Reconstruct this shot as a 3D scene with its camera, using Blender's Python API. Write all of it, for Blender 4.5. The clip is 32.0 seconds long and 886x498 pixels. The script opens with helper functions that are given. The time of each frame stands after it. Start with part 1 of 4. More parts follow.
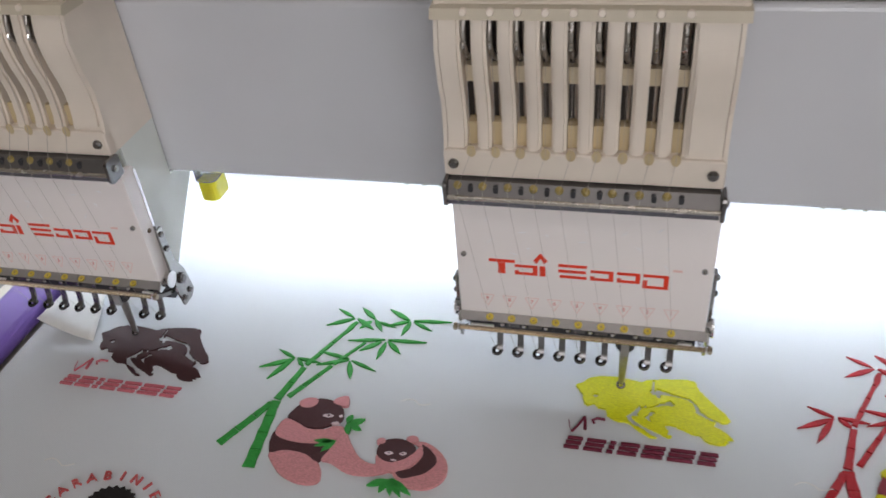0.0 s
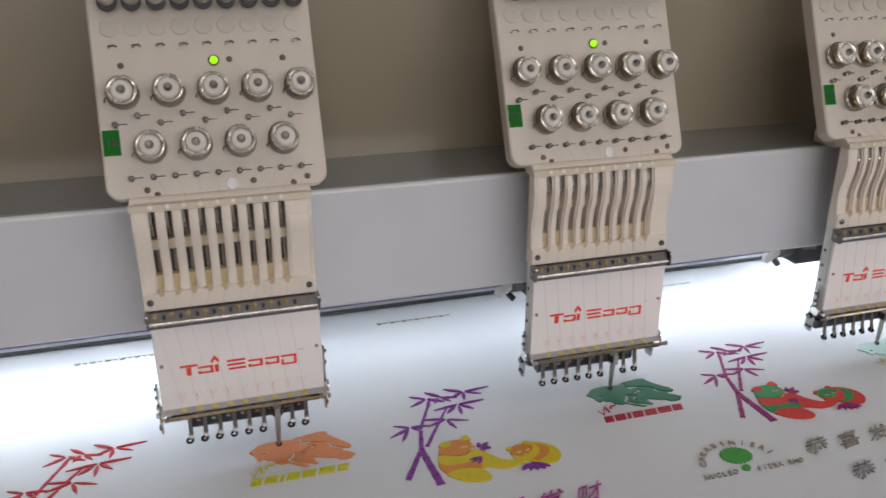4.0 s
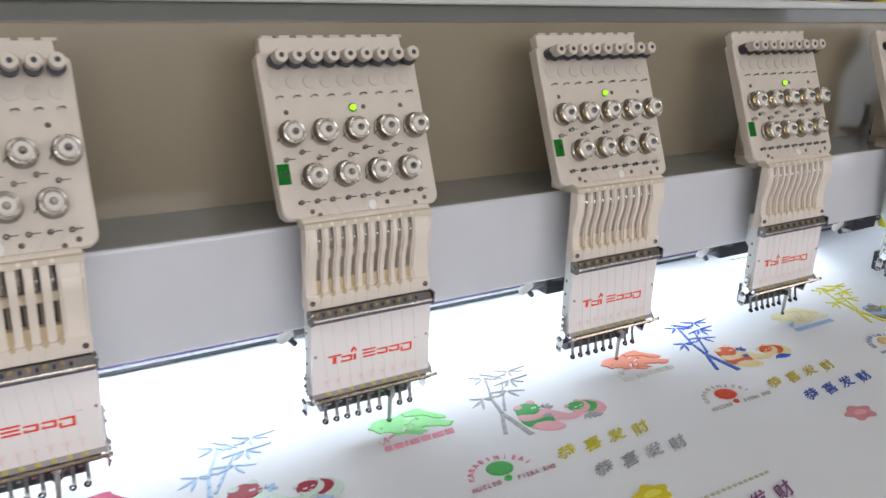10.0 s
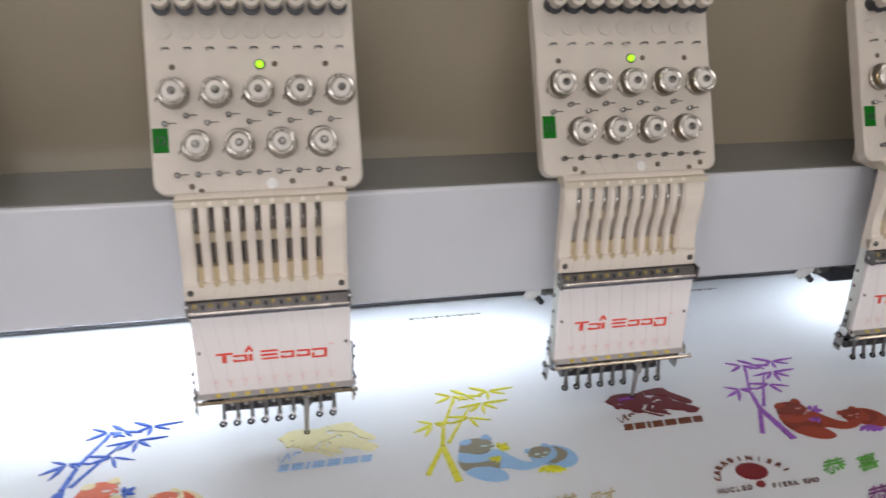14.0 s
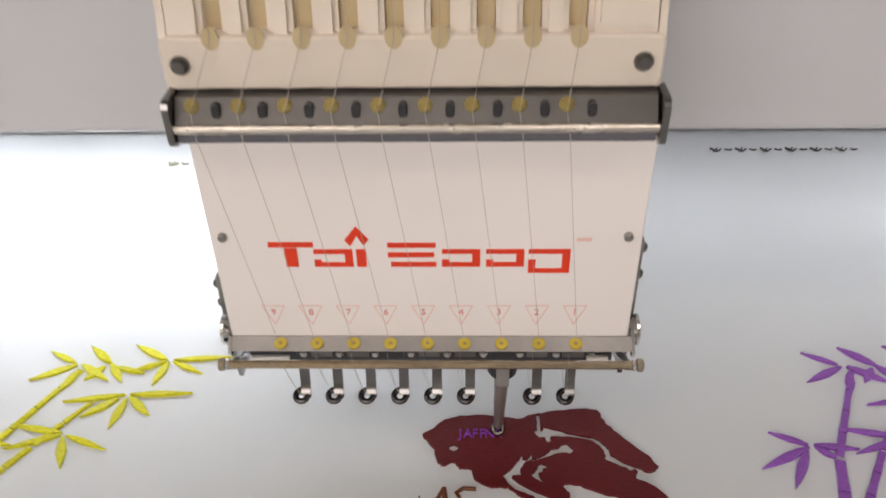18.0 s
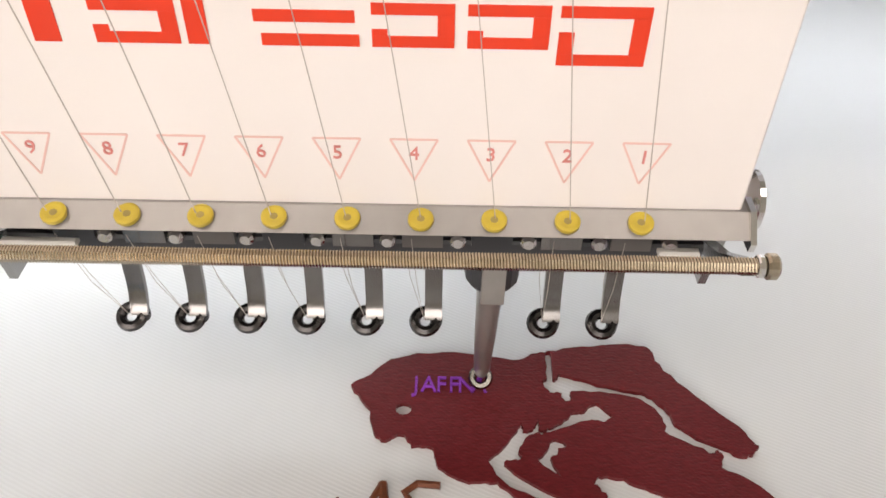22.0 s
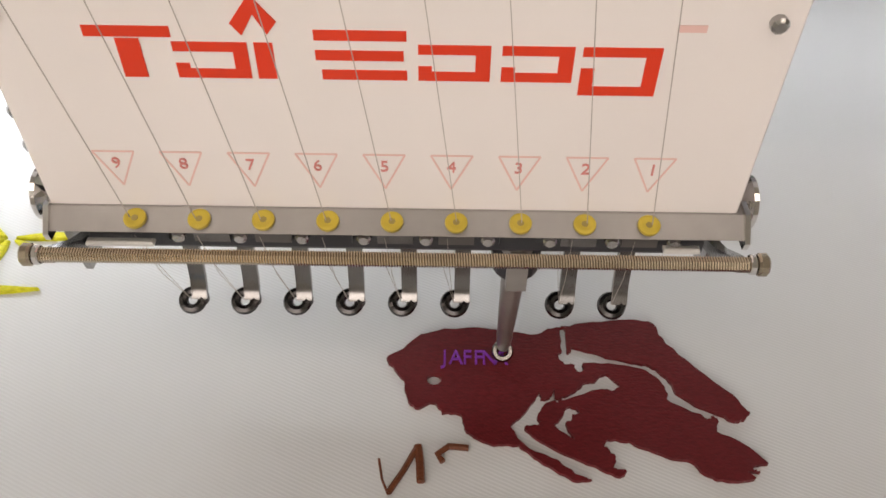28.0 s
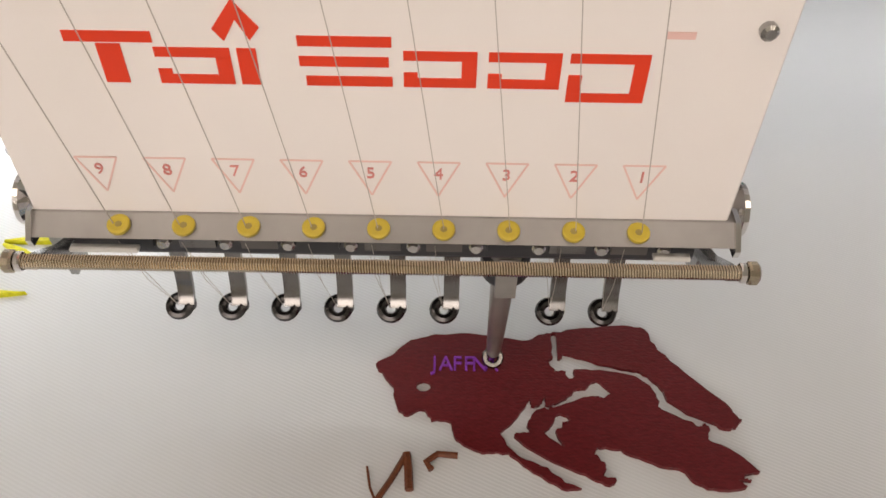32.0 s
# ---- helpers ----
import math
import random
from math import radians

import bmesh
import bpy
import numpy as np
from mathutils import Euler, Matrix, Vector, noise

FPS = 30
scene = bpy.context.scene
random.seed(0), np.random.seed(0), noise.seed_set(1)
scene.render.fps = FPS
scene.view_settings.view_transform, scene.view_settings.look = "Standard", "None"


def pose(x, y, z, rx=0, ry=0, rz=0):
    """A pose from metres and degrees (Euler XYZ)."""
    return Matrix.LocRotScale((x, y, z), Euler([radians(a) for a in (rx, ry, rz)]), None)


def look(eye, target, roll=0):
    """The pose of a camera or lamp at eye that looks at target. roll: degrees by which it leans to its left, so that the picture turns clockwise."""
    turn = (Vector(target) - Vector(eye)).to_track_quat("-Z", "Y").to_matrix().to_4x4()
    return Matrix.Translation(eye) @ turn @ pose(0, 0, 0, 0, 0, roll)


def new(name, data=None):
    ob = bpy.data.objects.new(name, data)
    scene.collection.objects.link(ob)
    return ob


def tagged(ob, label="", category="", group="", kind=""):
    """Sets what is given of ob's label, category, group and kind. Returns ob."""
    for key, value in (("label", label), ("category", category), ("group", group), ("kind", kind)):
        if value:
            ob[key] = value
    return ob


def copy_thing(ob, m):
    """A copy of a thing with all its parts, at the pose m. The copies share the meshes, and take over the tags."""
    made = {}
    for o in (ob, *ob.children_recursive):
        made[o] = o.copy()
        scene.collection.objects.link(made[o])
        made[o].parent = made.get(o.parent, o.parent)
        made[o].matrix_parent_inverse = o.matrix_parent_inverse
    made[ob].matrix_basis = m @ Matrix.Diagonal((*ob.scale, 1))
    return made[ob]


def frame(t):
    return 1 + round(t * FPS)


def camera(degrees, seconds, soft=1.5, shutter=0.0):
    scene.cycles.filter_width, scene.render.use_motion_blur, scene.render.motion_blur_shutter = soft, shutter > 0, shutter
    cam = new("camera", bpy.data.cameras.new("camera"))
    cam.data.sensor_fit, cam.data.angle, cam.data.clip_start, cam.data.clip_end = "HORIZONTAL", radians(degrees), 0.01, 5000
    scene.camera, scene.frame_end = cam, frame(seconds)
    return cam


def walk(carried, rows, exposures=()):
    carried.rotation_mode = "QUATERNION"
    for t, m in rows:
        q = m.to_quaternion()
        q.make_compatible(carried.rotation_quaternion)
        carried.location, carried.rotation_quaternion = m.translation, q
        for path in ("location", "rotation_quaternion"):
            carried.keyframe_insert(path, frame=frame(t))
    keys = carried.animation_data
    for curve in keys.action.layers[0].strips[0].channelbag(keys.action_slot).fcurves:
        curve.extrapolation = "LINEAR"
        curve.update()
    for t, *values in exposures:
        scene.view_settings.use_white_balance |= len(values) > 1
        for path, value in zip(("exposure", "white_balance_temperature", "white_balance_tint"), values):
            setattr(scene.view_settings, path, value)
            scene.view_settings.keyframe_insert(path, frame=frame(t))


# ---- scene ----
LENS = 56.67
cam = camera(LENS, 32.0, soft=1.6, shutter=0.3)

# seconds, place in metres, turn in degrees
ROWS = [
    (0.0, 0.3408, -0.3321, 0.3600, 52.86, 4.47, 12.84),
    (0.5, 0.3856, -0.3741, 0.3799, 55.56, 4.90, 12.63),
    (1.0, 0.4567, -0.4383, 0.4039, 57.92, 4.48, 14.15),
    (1.5, 0.5202, -0.4925, 0.4175, 61.45, 4.18, 12.56),
    (2.0, 0.5511, -0.5026, 0.4349, 62.54, 2.73, 6.76),
    (2.5, 0.5552, -0.5240, 0.4453, 62.78, 1.80, -2.89),
    (3.0, 0.5686, -0.5640, 0.4284, 66.40, 1.09, -9.53),
    (3.5, 0.5796, -0.5858, 0.4212, 67.56, 0.78, -16.14),
    (5.5, 0.8087, -0.6414, 0.4395, 69.97, -0.61, -17.40),
    (6.0, 0.8408, -0.6448, 0.4458, 70.34, -0.11, -20.00),
    (6.5, 0.8660, -0.6435, 0.4466, 70.90, 0.03, -24.31),
    (7.0, 0.9120, -0.6415, 0.4490, 70.55, -0.42, -26.89),
    (7.5, 1.0027, -0.5980, 0.4492, 69.40, -1.47, -29.88),
    (8.0, 1.1196, -0.5674, 0.4434, 70.32, -1.34, -34.18),
    (8.5, 1.2453, -0.6127, 0.4432, 72.19, -1.08, -34.91),
    (9.0, 1.3667, -0.6787, 0.4589, 72.49, -2.19, -31.58),
    (9.5, 1.4530, -0.6852, 0.4587, 72.19, -1.97, -32.64),
    (10.0, 1.5658, -0.6626, 0.4473, 71.48, -1.86, -31.07),
    (10.5, 1.6686, -0.6047, 0.4451, 70.56, -2.12, -30.98),
    (11.0, 1.7844, -0.6018, 0.4397, 70.13, -0.90, -29.11),
    (11.5, 1.9360, -0.6394, 0.4579, 69.78, -2.08, -22.22),
    (12.0, 2.0555, -0.6448, 0.4531, 69.24, -1.14, -21.57),
    (12.5, 2.1808, -0.5885, 0.4410, 67.72, -1.76, -22.01),
    (13.0, 2.2894, -0.5736, 0.4416, 66.68, -0.81, -21.57),
    (13.5, 2.4276, -0.6045, 0.4526, 66.53, -0.10, -12.59),
    (14.0, 2.5262, -0.6184, 0.4460, 67.06, -1.37, -12.75),
    (14.5, 2.6372, -0.5645, 0.4307, 66.23, -2.33, -14.48),
    (16.5, 2.8736, -0.4194, 0.3673, 65.21, 0.34, -1.07),
    (17.0, 2.8686, -0.3281, 0.3417, 61.18, 0.84, -1.99),
    (17.5, 2.8797, -0.2601, 0.3033, 56.14, 1.60, 3.33),
    (18.0, 2.8570, -0.2005, 0.2403, 53.70, 0.96, 1.17),
    (18.5, 2.8554, -0.1563, 0.2001, 50.49, -0.28, 0.97),
    (19.0, 2.8612, -0.1304, 0.1701, 49.54, -0.96, 0.39),
    (19.5, 2.8607, -0.1183, 0.1561, 48.09, -1.08, -0.48),
    (20.0, 2.8625, -0.1117, 0.1463, 48.16, -0.95, 0.06),
    (20.5, 2.8604, -0.1093, 0.1434, 48.04, -0.67, 0.32),
    (21.0, 2.8598, -0.1093, 0.1439, 48.28, -0.63, 0.40),
    (21.5, 2.8594, -0.1078, 0.1446, 48.15, -0.65, 0.52),
    (22.0, 2.8605, -0.1071, 0.1434, 48.27, -0.78, 0.63),
    (22.5, 2.8593, -0.1061, 0.1436, 47.99, -0.66, 0.67),
    (23.0, 2.8616, -0.1093, 0.1528, 45.24, -0.80, 0.36),
    (23.5, 2.8600, -0.1086, 0.1576, 42.94, -1.07, 0.26),
    (24.0, 2.8602, -0.1081, 0.1597, 43.57, -0.93, 0.23),
    (24.5, 2.8580, -0.1117, 0.1612, 43.89, -0.76, 0.46),
    (25.0, 2.8573, -0.1114, 0.1611, 43.82, -0.94, 0.44),
    (25.5, 2.8548, -0.1130, 0.1614, 44.03, -1.00, 0.33),
    (27.5, 2.8553, -0.1151, 0.1646, 44.58, -0.51, 0.48),
    (28.0, 2.8545, -0.1148, 0.1635, 44.53, -0.57, 0.58),
    (28.5, 2.8536, -0.1154, 0.1632, 44.68, -0.54, 0.67),
    (29.0, 2.8560, -0.1186, 0.1707, 45.35, -0.54, 0.59),
    (29.5, 2.8604, -0.1266, 0.1797, 46.31, -0.35, 0.85),
    (30.0, 2.8578, -0.1192, 0.1705, 45.57, -0.35, 0.95),
    (30.5, 2.8552, -0.1128, 0.1633, 44.67, -0.52, 0.85),
    (31.0, 2.8564, -0.1091, 0.1624, 44.59, -0.65, 0.79),
    (31.5, 2.8574, -0.1095, 0.1622, 44.44, -0.50, 0.79),
    (32.0, 2.8567, -0.1125, 0.1634, 44.46, -0.70, 0.64),
]
# seconds, stops, white balance
EXPOSURES = [(0.0, -0.31, 6430, 15), (1.0, -0.36, 6330, 14), (3.5, -0.36, 6480, 16), (6.0, -0.02, 6380, 15), (9.0, 0.02, 6280, 14), (13.0, -0.06, 6330, 15),
             (14.5, 0.1, 6480, 16), (16.5, 0.2, 6830, 17), (18.0, 0.12, 7080, 17), (19.0, 0.12, 8050, 22), (20.0, 0.33, 8100, 21), (22.0, 0.7, 7200, 16), (23.5, 0.5, 7220, 16), (25.0, 0.25, 7320, 17), (28.0, 0.17, 7450, 17), (30.0, 0.16, 7450, 17), (32.0, 0.22, 7550, 17)]
walk(cam, [(t, pose(x, y, z, rx, ry, rz)) for t, x, y, z, rx, ry, rz in ROWS], EXPOSURES)

PITCH = 0.3161      # distance from head to head
HEADS = 11
BEAM_Y, BEAM_Z0, BEAM_Z1 = 0.045, 0.108, 0.2155
X0, X1 = -0.42, 3.62   # ends of the machine
FLOOR = -0.82

# ---------------------------------------------------------------- light
world = bpy.data.worlds.new("world")
scene.world = world
world.use_nodes = True
wn, wl = world.node_tree.nodes, world.node_tree.links
sky = wn.new("ShaderNodeTexSky")
sky.sky_type, sky.sun_disc = "NISHITA", False
sky.sun_elevation, sky.sun_rotation = radians(40), radians(200)
wl.new(sky.outputs[0], wn["Background"].inputs[0])
wn["Background"].inputs[1].default_value = 0.12


def area(name, m, sx, sy, watts, colour, spread=180.0):
    d = bpy.data.lights.new(name, "AREA")
    d.spread = radians(spread)
    d.shape, d.size, d.size_y, d.energy, d.color = "RECTANGLE", sx, sy, watts, colour
    ob = new(name, d)
    ob.matrix_world = m
    return ob


# ---------------------------------------------------------------- materials
def nodes_of(name):
    m = bpy.data.materials.new(name)
    m.use_nodes = True
    return m, m.node_tree.nodes, m.node_tree.links, m.node_tree.nodes["Principled BSDF"]


def mat(name, colour, rough=0.5, metal=0.0, vary=0.06, grain=60.0, bump=0.0, fine=900.0, coat=0.0, rvary=0.1, spec=0.5):
    """A painted, plastic or metal surface: colour that drifts at two scales, uneven gloss, fine relief."""
    m, n, l, b = nodes_of(name)
    tex = n.new("ShaderNodeTexCoord")
    big = n.new("ShaderNodeTexNoise")
    big.inputs["Scale"].default_value, big.inputs["Detail"].default_value = grain / 8, 5
    small = n.new("ShaderNodeTexNoise")
    small.inputs["Scale"].default_value, small.inputs["Detail"].default_value = grain, 3
    l.new(tex.outputs["Object"], big.inputs["Vector"])
    l.new(tex.outputs["Object"], small.inputs["Vector"])
    add = n.new("ShaderNodeMath")
    add.operation = "ADD"
    l.new(big.outputs["Fac"], add.inputs[0])
    l.new(small.outputs["Fac"], add.inputs[1])
    ramp = n.new("ShaderNodeMapRange")
    ramp.inputs[1].default_value, ramp.inputs[2].default_value = 0.6, 1.4
    l.new(add.outputs[0], ramp.inputs[0])
    mix = n.new("ShaderNodeMix")
    mix.data_type = "RGBA"
    mix.inputs[6].default_value = (*[max(0, c * (1 - vary)) for c in colour], 1)
    mix.inputs[7].default_value = (*[min(1, c * (1 + vary)) for c in colour], 1)
    l.new(ramp.outputs[0], mix.inputs[0])
    l.new(mix.outputs[2], b.inputs["Base Color"])
    rr = n.new("ShaderNodeMapRange")
    rr.inputs[3].default_value, rr.inputs[4].default_value = max(0.02, rough - rvary * rough), min(1, rough + rvary * rough)
    l.new(small.outputs["Fac"], rr.inputs[0])
    l.new(rr.outputs[0], b.inputs["Roughness"])
    b.inputs["Metallic"].default_value = metal
    b.inputs["Specular IOR Level"].default_value = spec
    b.inputs["Coat Weight"].default_value = coat
    if bump:
        f = n.new("ShaderNodeTexNoise")
        f.inputs["Scale"].default_value = fine
        l.new(tex.outputs["Object"], f.inputs["Vector"])
        bp = n.new("ShaderNodeBump")
        bp.inputs["Strength"].default_value, bp.inputs["Distance"].default_value = bump, 0.0006
        l.new(f.outputs["Fac"], bp.inputs["Height"])
        l.new(bp.outputs[0], b.inputs["Normal"])
    return m


CREAM = mat("cream_plastic", (0.75, 0.66, 0.57), 0.40, vary=0.05, bump=0.06)
# CREAM at about 0.79 strength: the tilted board's dimmer light put into colour
CREAM_DIM = mat("cream_plastic_dim", (0.595, 0.525, 0.45), 0.40, vary=0.05, bump=0.06)
CREAM_DARK = mat("cream_plastic_side", (0.70, 0.60, 0.43), 0.45, vary=0.06, bump=0.06)
AMBER = mat("amber_plastic", (0.56, 0.44, 0.26), 0.35)
PLATE = mat("white_plate", (0.87, 0.81, 0.79), 0.2, vary=0.04, grain=24)
ARM = mat("arm_paint", (0.68, 0.70, 0.66), 0.35, vary=0.03)
BEAM = mat("beam_paint", (0.60, 0.60, 0.63), 0.14, vary=0.04, grain=14, bump=0.05, fine=300)
PANEL = mat("panel_paint", (0.27, 0.225, 0.16), 0.2, vary=0.05, grain=10, bump=0.03, fine=120)
LEDGE = mat("ledge_dark_grey", (0.19, 0.19, 0.175), 0.07, vary=0.05, grain=14, bump=0.03, fine=150)
STEEL = mat("steel", (0.55, 0.53, 0.52), 0.25, metal=1.0, vary=0.12, grain=200)
CHROME = mat("chrome", (0.75, 0.73, 0.72), 0.12, metal=1.0, vary=0.06, grain=200)
BRONZE = mat("bronze_spring", (0.46, 0.39, 0.30), 0.24, metal=1.0, vary=0.15, grain=400)
FOOT = mat("dark_steel", (0.21, 0.20, 0.195), 0.2, metal=1.0, vary=0.15, grain=200)
RING = mat("dark_ring_steel", (0.085, 0.08, 0.08), 0.26, metal=1.0, vary=0.15, grain=200)
CAP = mat("knob_cap", (0.66, 0.61, 0.55), 0.3, vary=0.08)
FILM = mat("film_glint", (0.85, 0.85, 0.88), 0.15)
KNOB = mat("knob_chrome", (0.62, 0.575, 0.52), 0.27, metal=0.9, vary=0.12, grain=150)
KNOB_DISC = mat("knob_disc", (0.40, 0.355, 0.30), 0.3, metal=0.9, vary=0.15, grain=150)
# near-black colour puts the slots' deep shade into a sheet
SLOT_SHADE = mat("slot_shade", (0.035, 0.026, 0.02), 0.5, vary=0.2)
REARSTRIP = mat("rear_strip", (0.11, 0.08, 0.17), 0.45, vary=0.1)
LEVER = mat("lever_steel", (0.45, 0.42, 0.39), 0.28, metal=1.0, vary=0.2, grain=200)
SHANK = mat("bright_shank", (0.46, 0.44, 0.42), 0.33, metal=0.85, vary=0.12, grain=200)
BRASS = mat("brass", (0.72, 0.55, 0.30), 0.24, metal=1.0, vary=0.1, grain=300)
BLACK = mat("black_metal", (0.03, 0.03, 0.035), 0.4, vary=0.2)
DARKGLOSS = mat("dark_gloss", (0.15, 0.145, 0.17), 0.14, metal=0.4, vary=0.1, coat=0.5)
GREYBAR = mat("grey_bar", (0.15, 0.137, 0.13), 0.35, metal=0.6, vary=0.12, grain=120)
TAN = mat("tan_plastic", (0.56, 0.49, 0.38), 0.42, vary=0.06, bump=0.06)
# duller yellow for the guide bar's eyelets and the lower eyelets' bores
EYELET_DIM = mat("dull_eyelet", (0.33, 0.25, 0.08), 0.35, vary=0.1, grain=300)
BAR = mat("brushed_bar", (0.31, 0.29, 0.283), 0.3, metal=0.3, vary=0.12, grain=160)
EYELET = mat("yellow_eyelet", (0.58, 0.43, 0.05), 0.35, vary=0.08, grain=300)
WHITECAP = mat("white_cap", (0.72, 0.70, 0.67), 0.35)
PIN = mat("guide_pin_steel", (0.36, 0.35, 0.34), 0.22, metal=1.0, vary=0.15, grain=200)
HOLE = mat("dark_brown_screw", (0.12, 0.085, 0.05), 0.4, vary=0.2)
EMBOSS = mat("pale_emboss", (0.575, 0.515, 0.445), 0.35)
BRACKET = mat("dark_bracket", (0.045, 0.045, 0.05), 0.4, metal=0.3, vary=0.2)
NUMBER = mat("number_print", (0.68, 0.24, 0.22), 0.4)
RED = mat("red_print", (0.80, 0.045, 0.012), 0.4, vary=0.04)
PINK = mat("pink_print", (0.80, 0.52, 0.48), 0.4, vary=0.04)
GREEN = mat("green_label", (0.003, 0.13, 0.008), 0.5, vary=0.08, grain=200, spec=0.15)
THREAD = mat("thread", (0.42, 0.37, 0.34), 0.6, vary=0.1, grain=600)
OIL = mat("yellow_oil_cup", (0.80, 0.70, 0.04), 0.2, vary=0.05)
PURPLE = mat("purple_clamp", (0.22, 0.13, 0.48), 0.35, vary=0.1)
TABLE = mat("table_laminate", (0.55, 0.50, 0.43), 0.5, vary=0.06)
FLOORM = mat("floor_tile", (0.42, 0.39, 0.35), 0.4, vary=0.1, grain=8)
WALLM = mat("wall_paint", (0.62, 0.60, 0.55), 0.8, vary=0.05, grain=6)
TEAL = mat("teal_wall_paint", (0.16, 0.30, 0.29), 0.7, vary=0.08, grain=6)
SHELF = mat("shelf_paint", (0.58, 0.59, 0.58), 0.3, vary=0.05, grain=14)


def glow(name, colour, strength):
    m, n, l, b = nodes_of(name)
    b.inputs["Emission Color"].default_value = (*colour, 1)
    b.inputs["Emission Strength"].default_value = strength
    b.inputs["Base Color"].default_value = (*[0.6 * c for c in colour], 1)
    return m


LED = glow("green_led", (0.38, 0.95, 0.01), 1.3)
TUBE = glow("led_tube", (1.0, 1.0, 1.0), 11.0)
DIFFUSER = glow("strip_diffuser", (0.9, 0.95, 1.0), 1.5)
WINDOW = glow("window_daylight", (0.9, 0.96, 1.0), 2.0)

gm, gn, gl, gb = nodes_of("clear_plastic")
gb.inputs["Transmission Weight"].default_value, gb.inputs["Roughness"].default_value = 0.85, 0.15
gb.inputs["Base Color"].default_value = (0.85, 0.86, 0.80, 1)
CLEAR = gm


def cloth_material():
    """White twill: fine diagonal ribs, faint creases and grey marks."""
    m, n, l, b = nodes_of("white_twill")
    tex = n.new("ShaderNodeTexCoord")
    wave = n.new("ShaderNodeTexWave")
    wave.wave_type, wave.bands_direction = "BANDS", "DIAGONAL"
    wave.inputs["Scale"].default_value, wave.inputs["Distortion"].default_value = 400, 0.8
    wave.inputs["Detail"].default_value = 1
    mp = n.new("ShaderNodeMapping")
    mp.inputs["Scale"].default_value = (0.75, 1.6, 0.0)
    l.new(tex.outputs["Object"], mp.inputs[0])
    l.new(mp.outputs[0], wave.inputs["Vector"])
    big = n.new("ShaderNodeTexNoise")
    big.inputs["Scale"].default_value, big.inputs["Detail"].default_value = 6, 6
    l.new(tex.outputs["Object"], big.inputs["Vector"])
    mix = n.new("ShaderNodeMix")
    mix.data_type = "RGBA"
    mix.inputs[6].default_value, mix.inputs[7].default_value = (0.61, 0.63, 0.655, 1), (0.70, 0.715, 0.735, 1)
    l.new(big.outputs["Fac"], mix.inputs[0])
    mul = n.new("ShaderNodeMix")
    mul.data_type, mul.blend_type = "RGBA", "MULTIPLY"
    mul.inputs[0].default_value = 0.06
    l.new(mix.outputs[2], mul.inputs[6])
    l.new(wave.outputs["Color"], mul.inputs[7])
    l.new(mul.outputs[2], b.inputs["Base Color"])
    b.inputs["Roughness"].default_value = 0.75
    b.inputs["Sheen Weight"].default_value = 0.1
    bp = n.new("ShaderNodeBump")
    bp.inputs["Strength"].default_value, bp.inputs["Distance"].default_value = 0.13, 0.0004
    l.new(wave.outputs["Fac"], bp.inputs["Height"])
    bp2 = n.new("ShaderNodeBump")
    bp2.inputs["Strength"].default_value, bp2.inputs["Distance"].default_value = 0.25, 0.004
    l.new(big.outputs["Fac"], bp2.inputs["Height"])
    l.new(bp.outputs[0], bp2.inputs["Normal"])
    l.new(bp2.outputs[0], b.inputs["Normal"])
    return m


CLOTH = cloth_material()
_stitch = {}


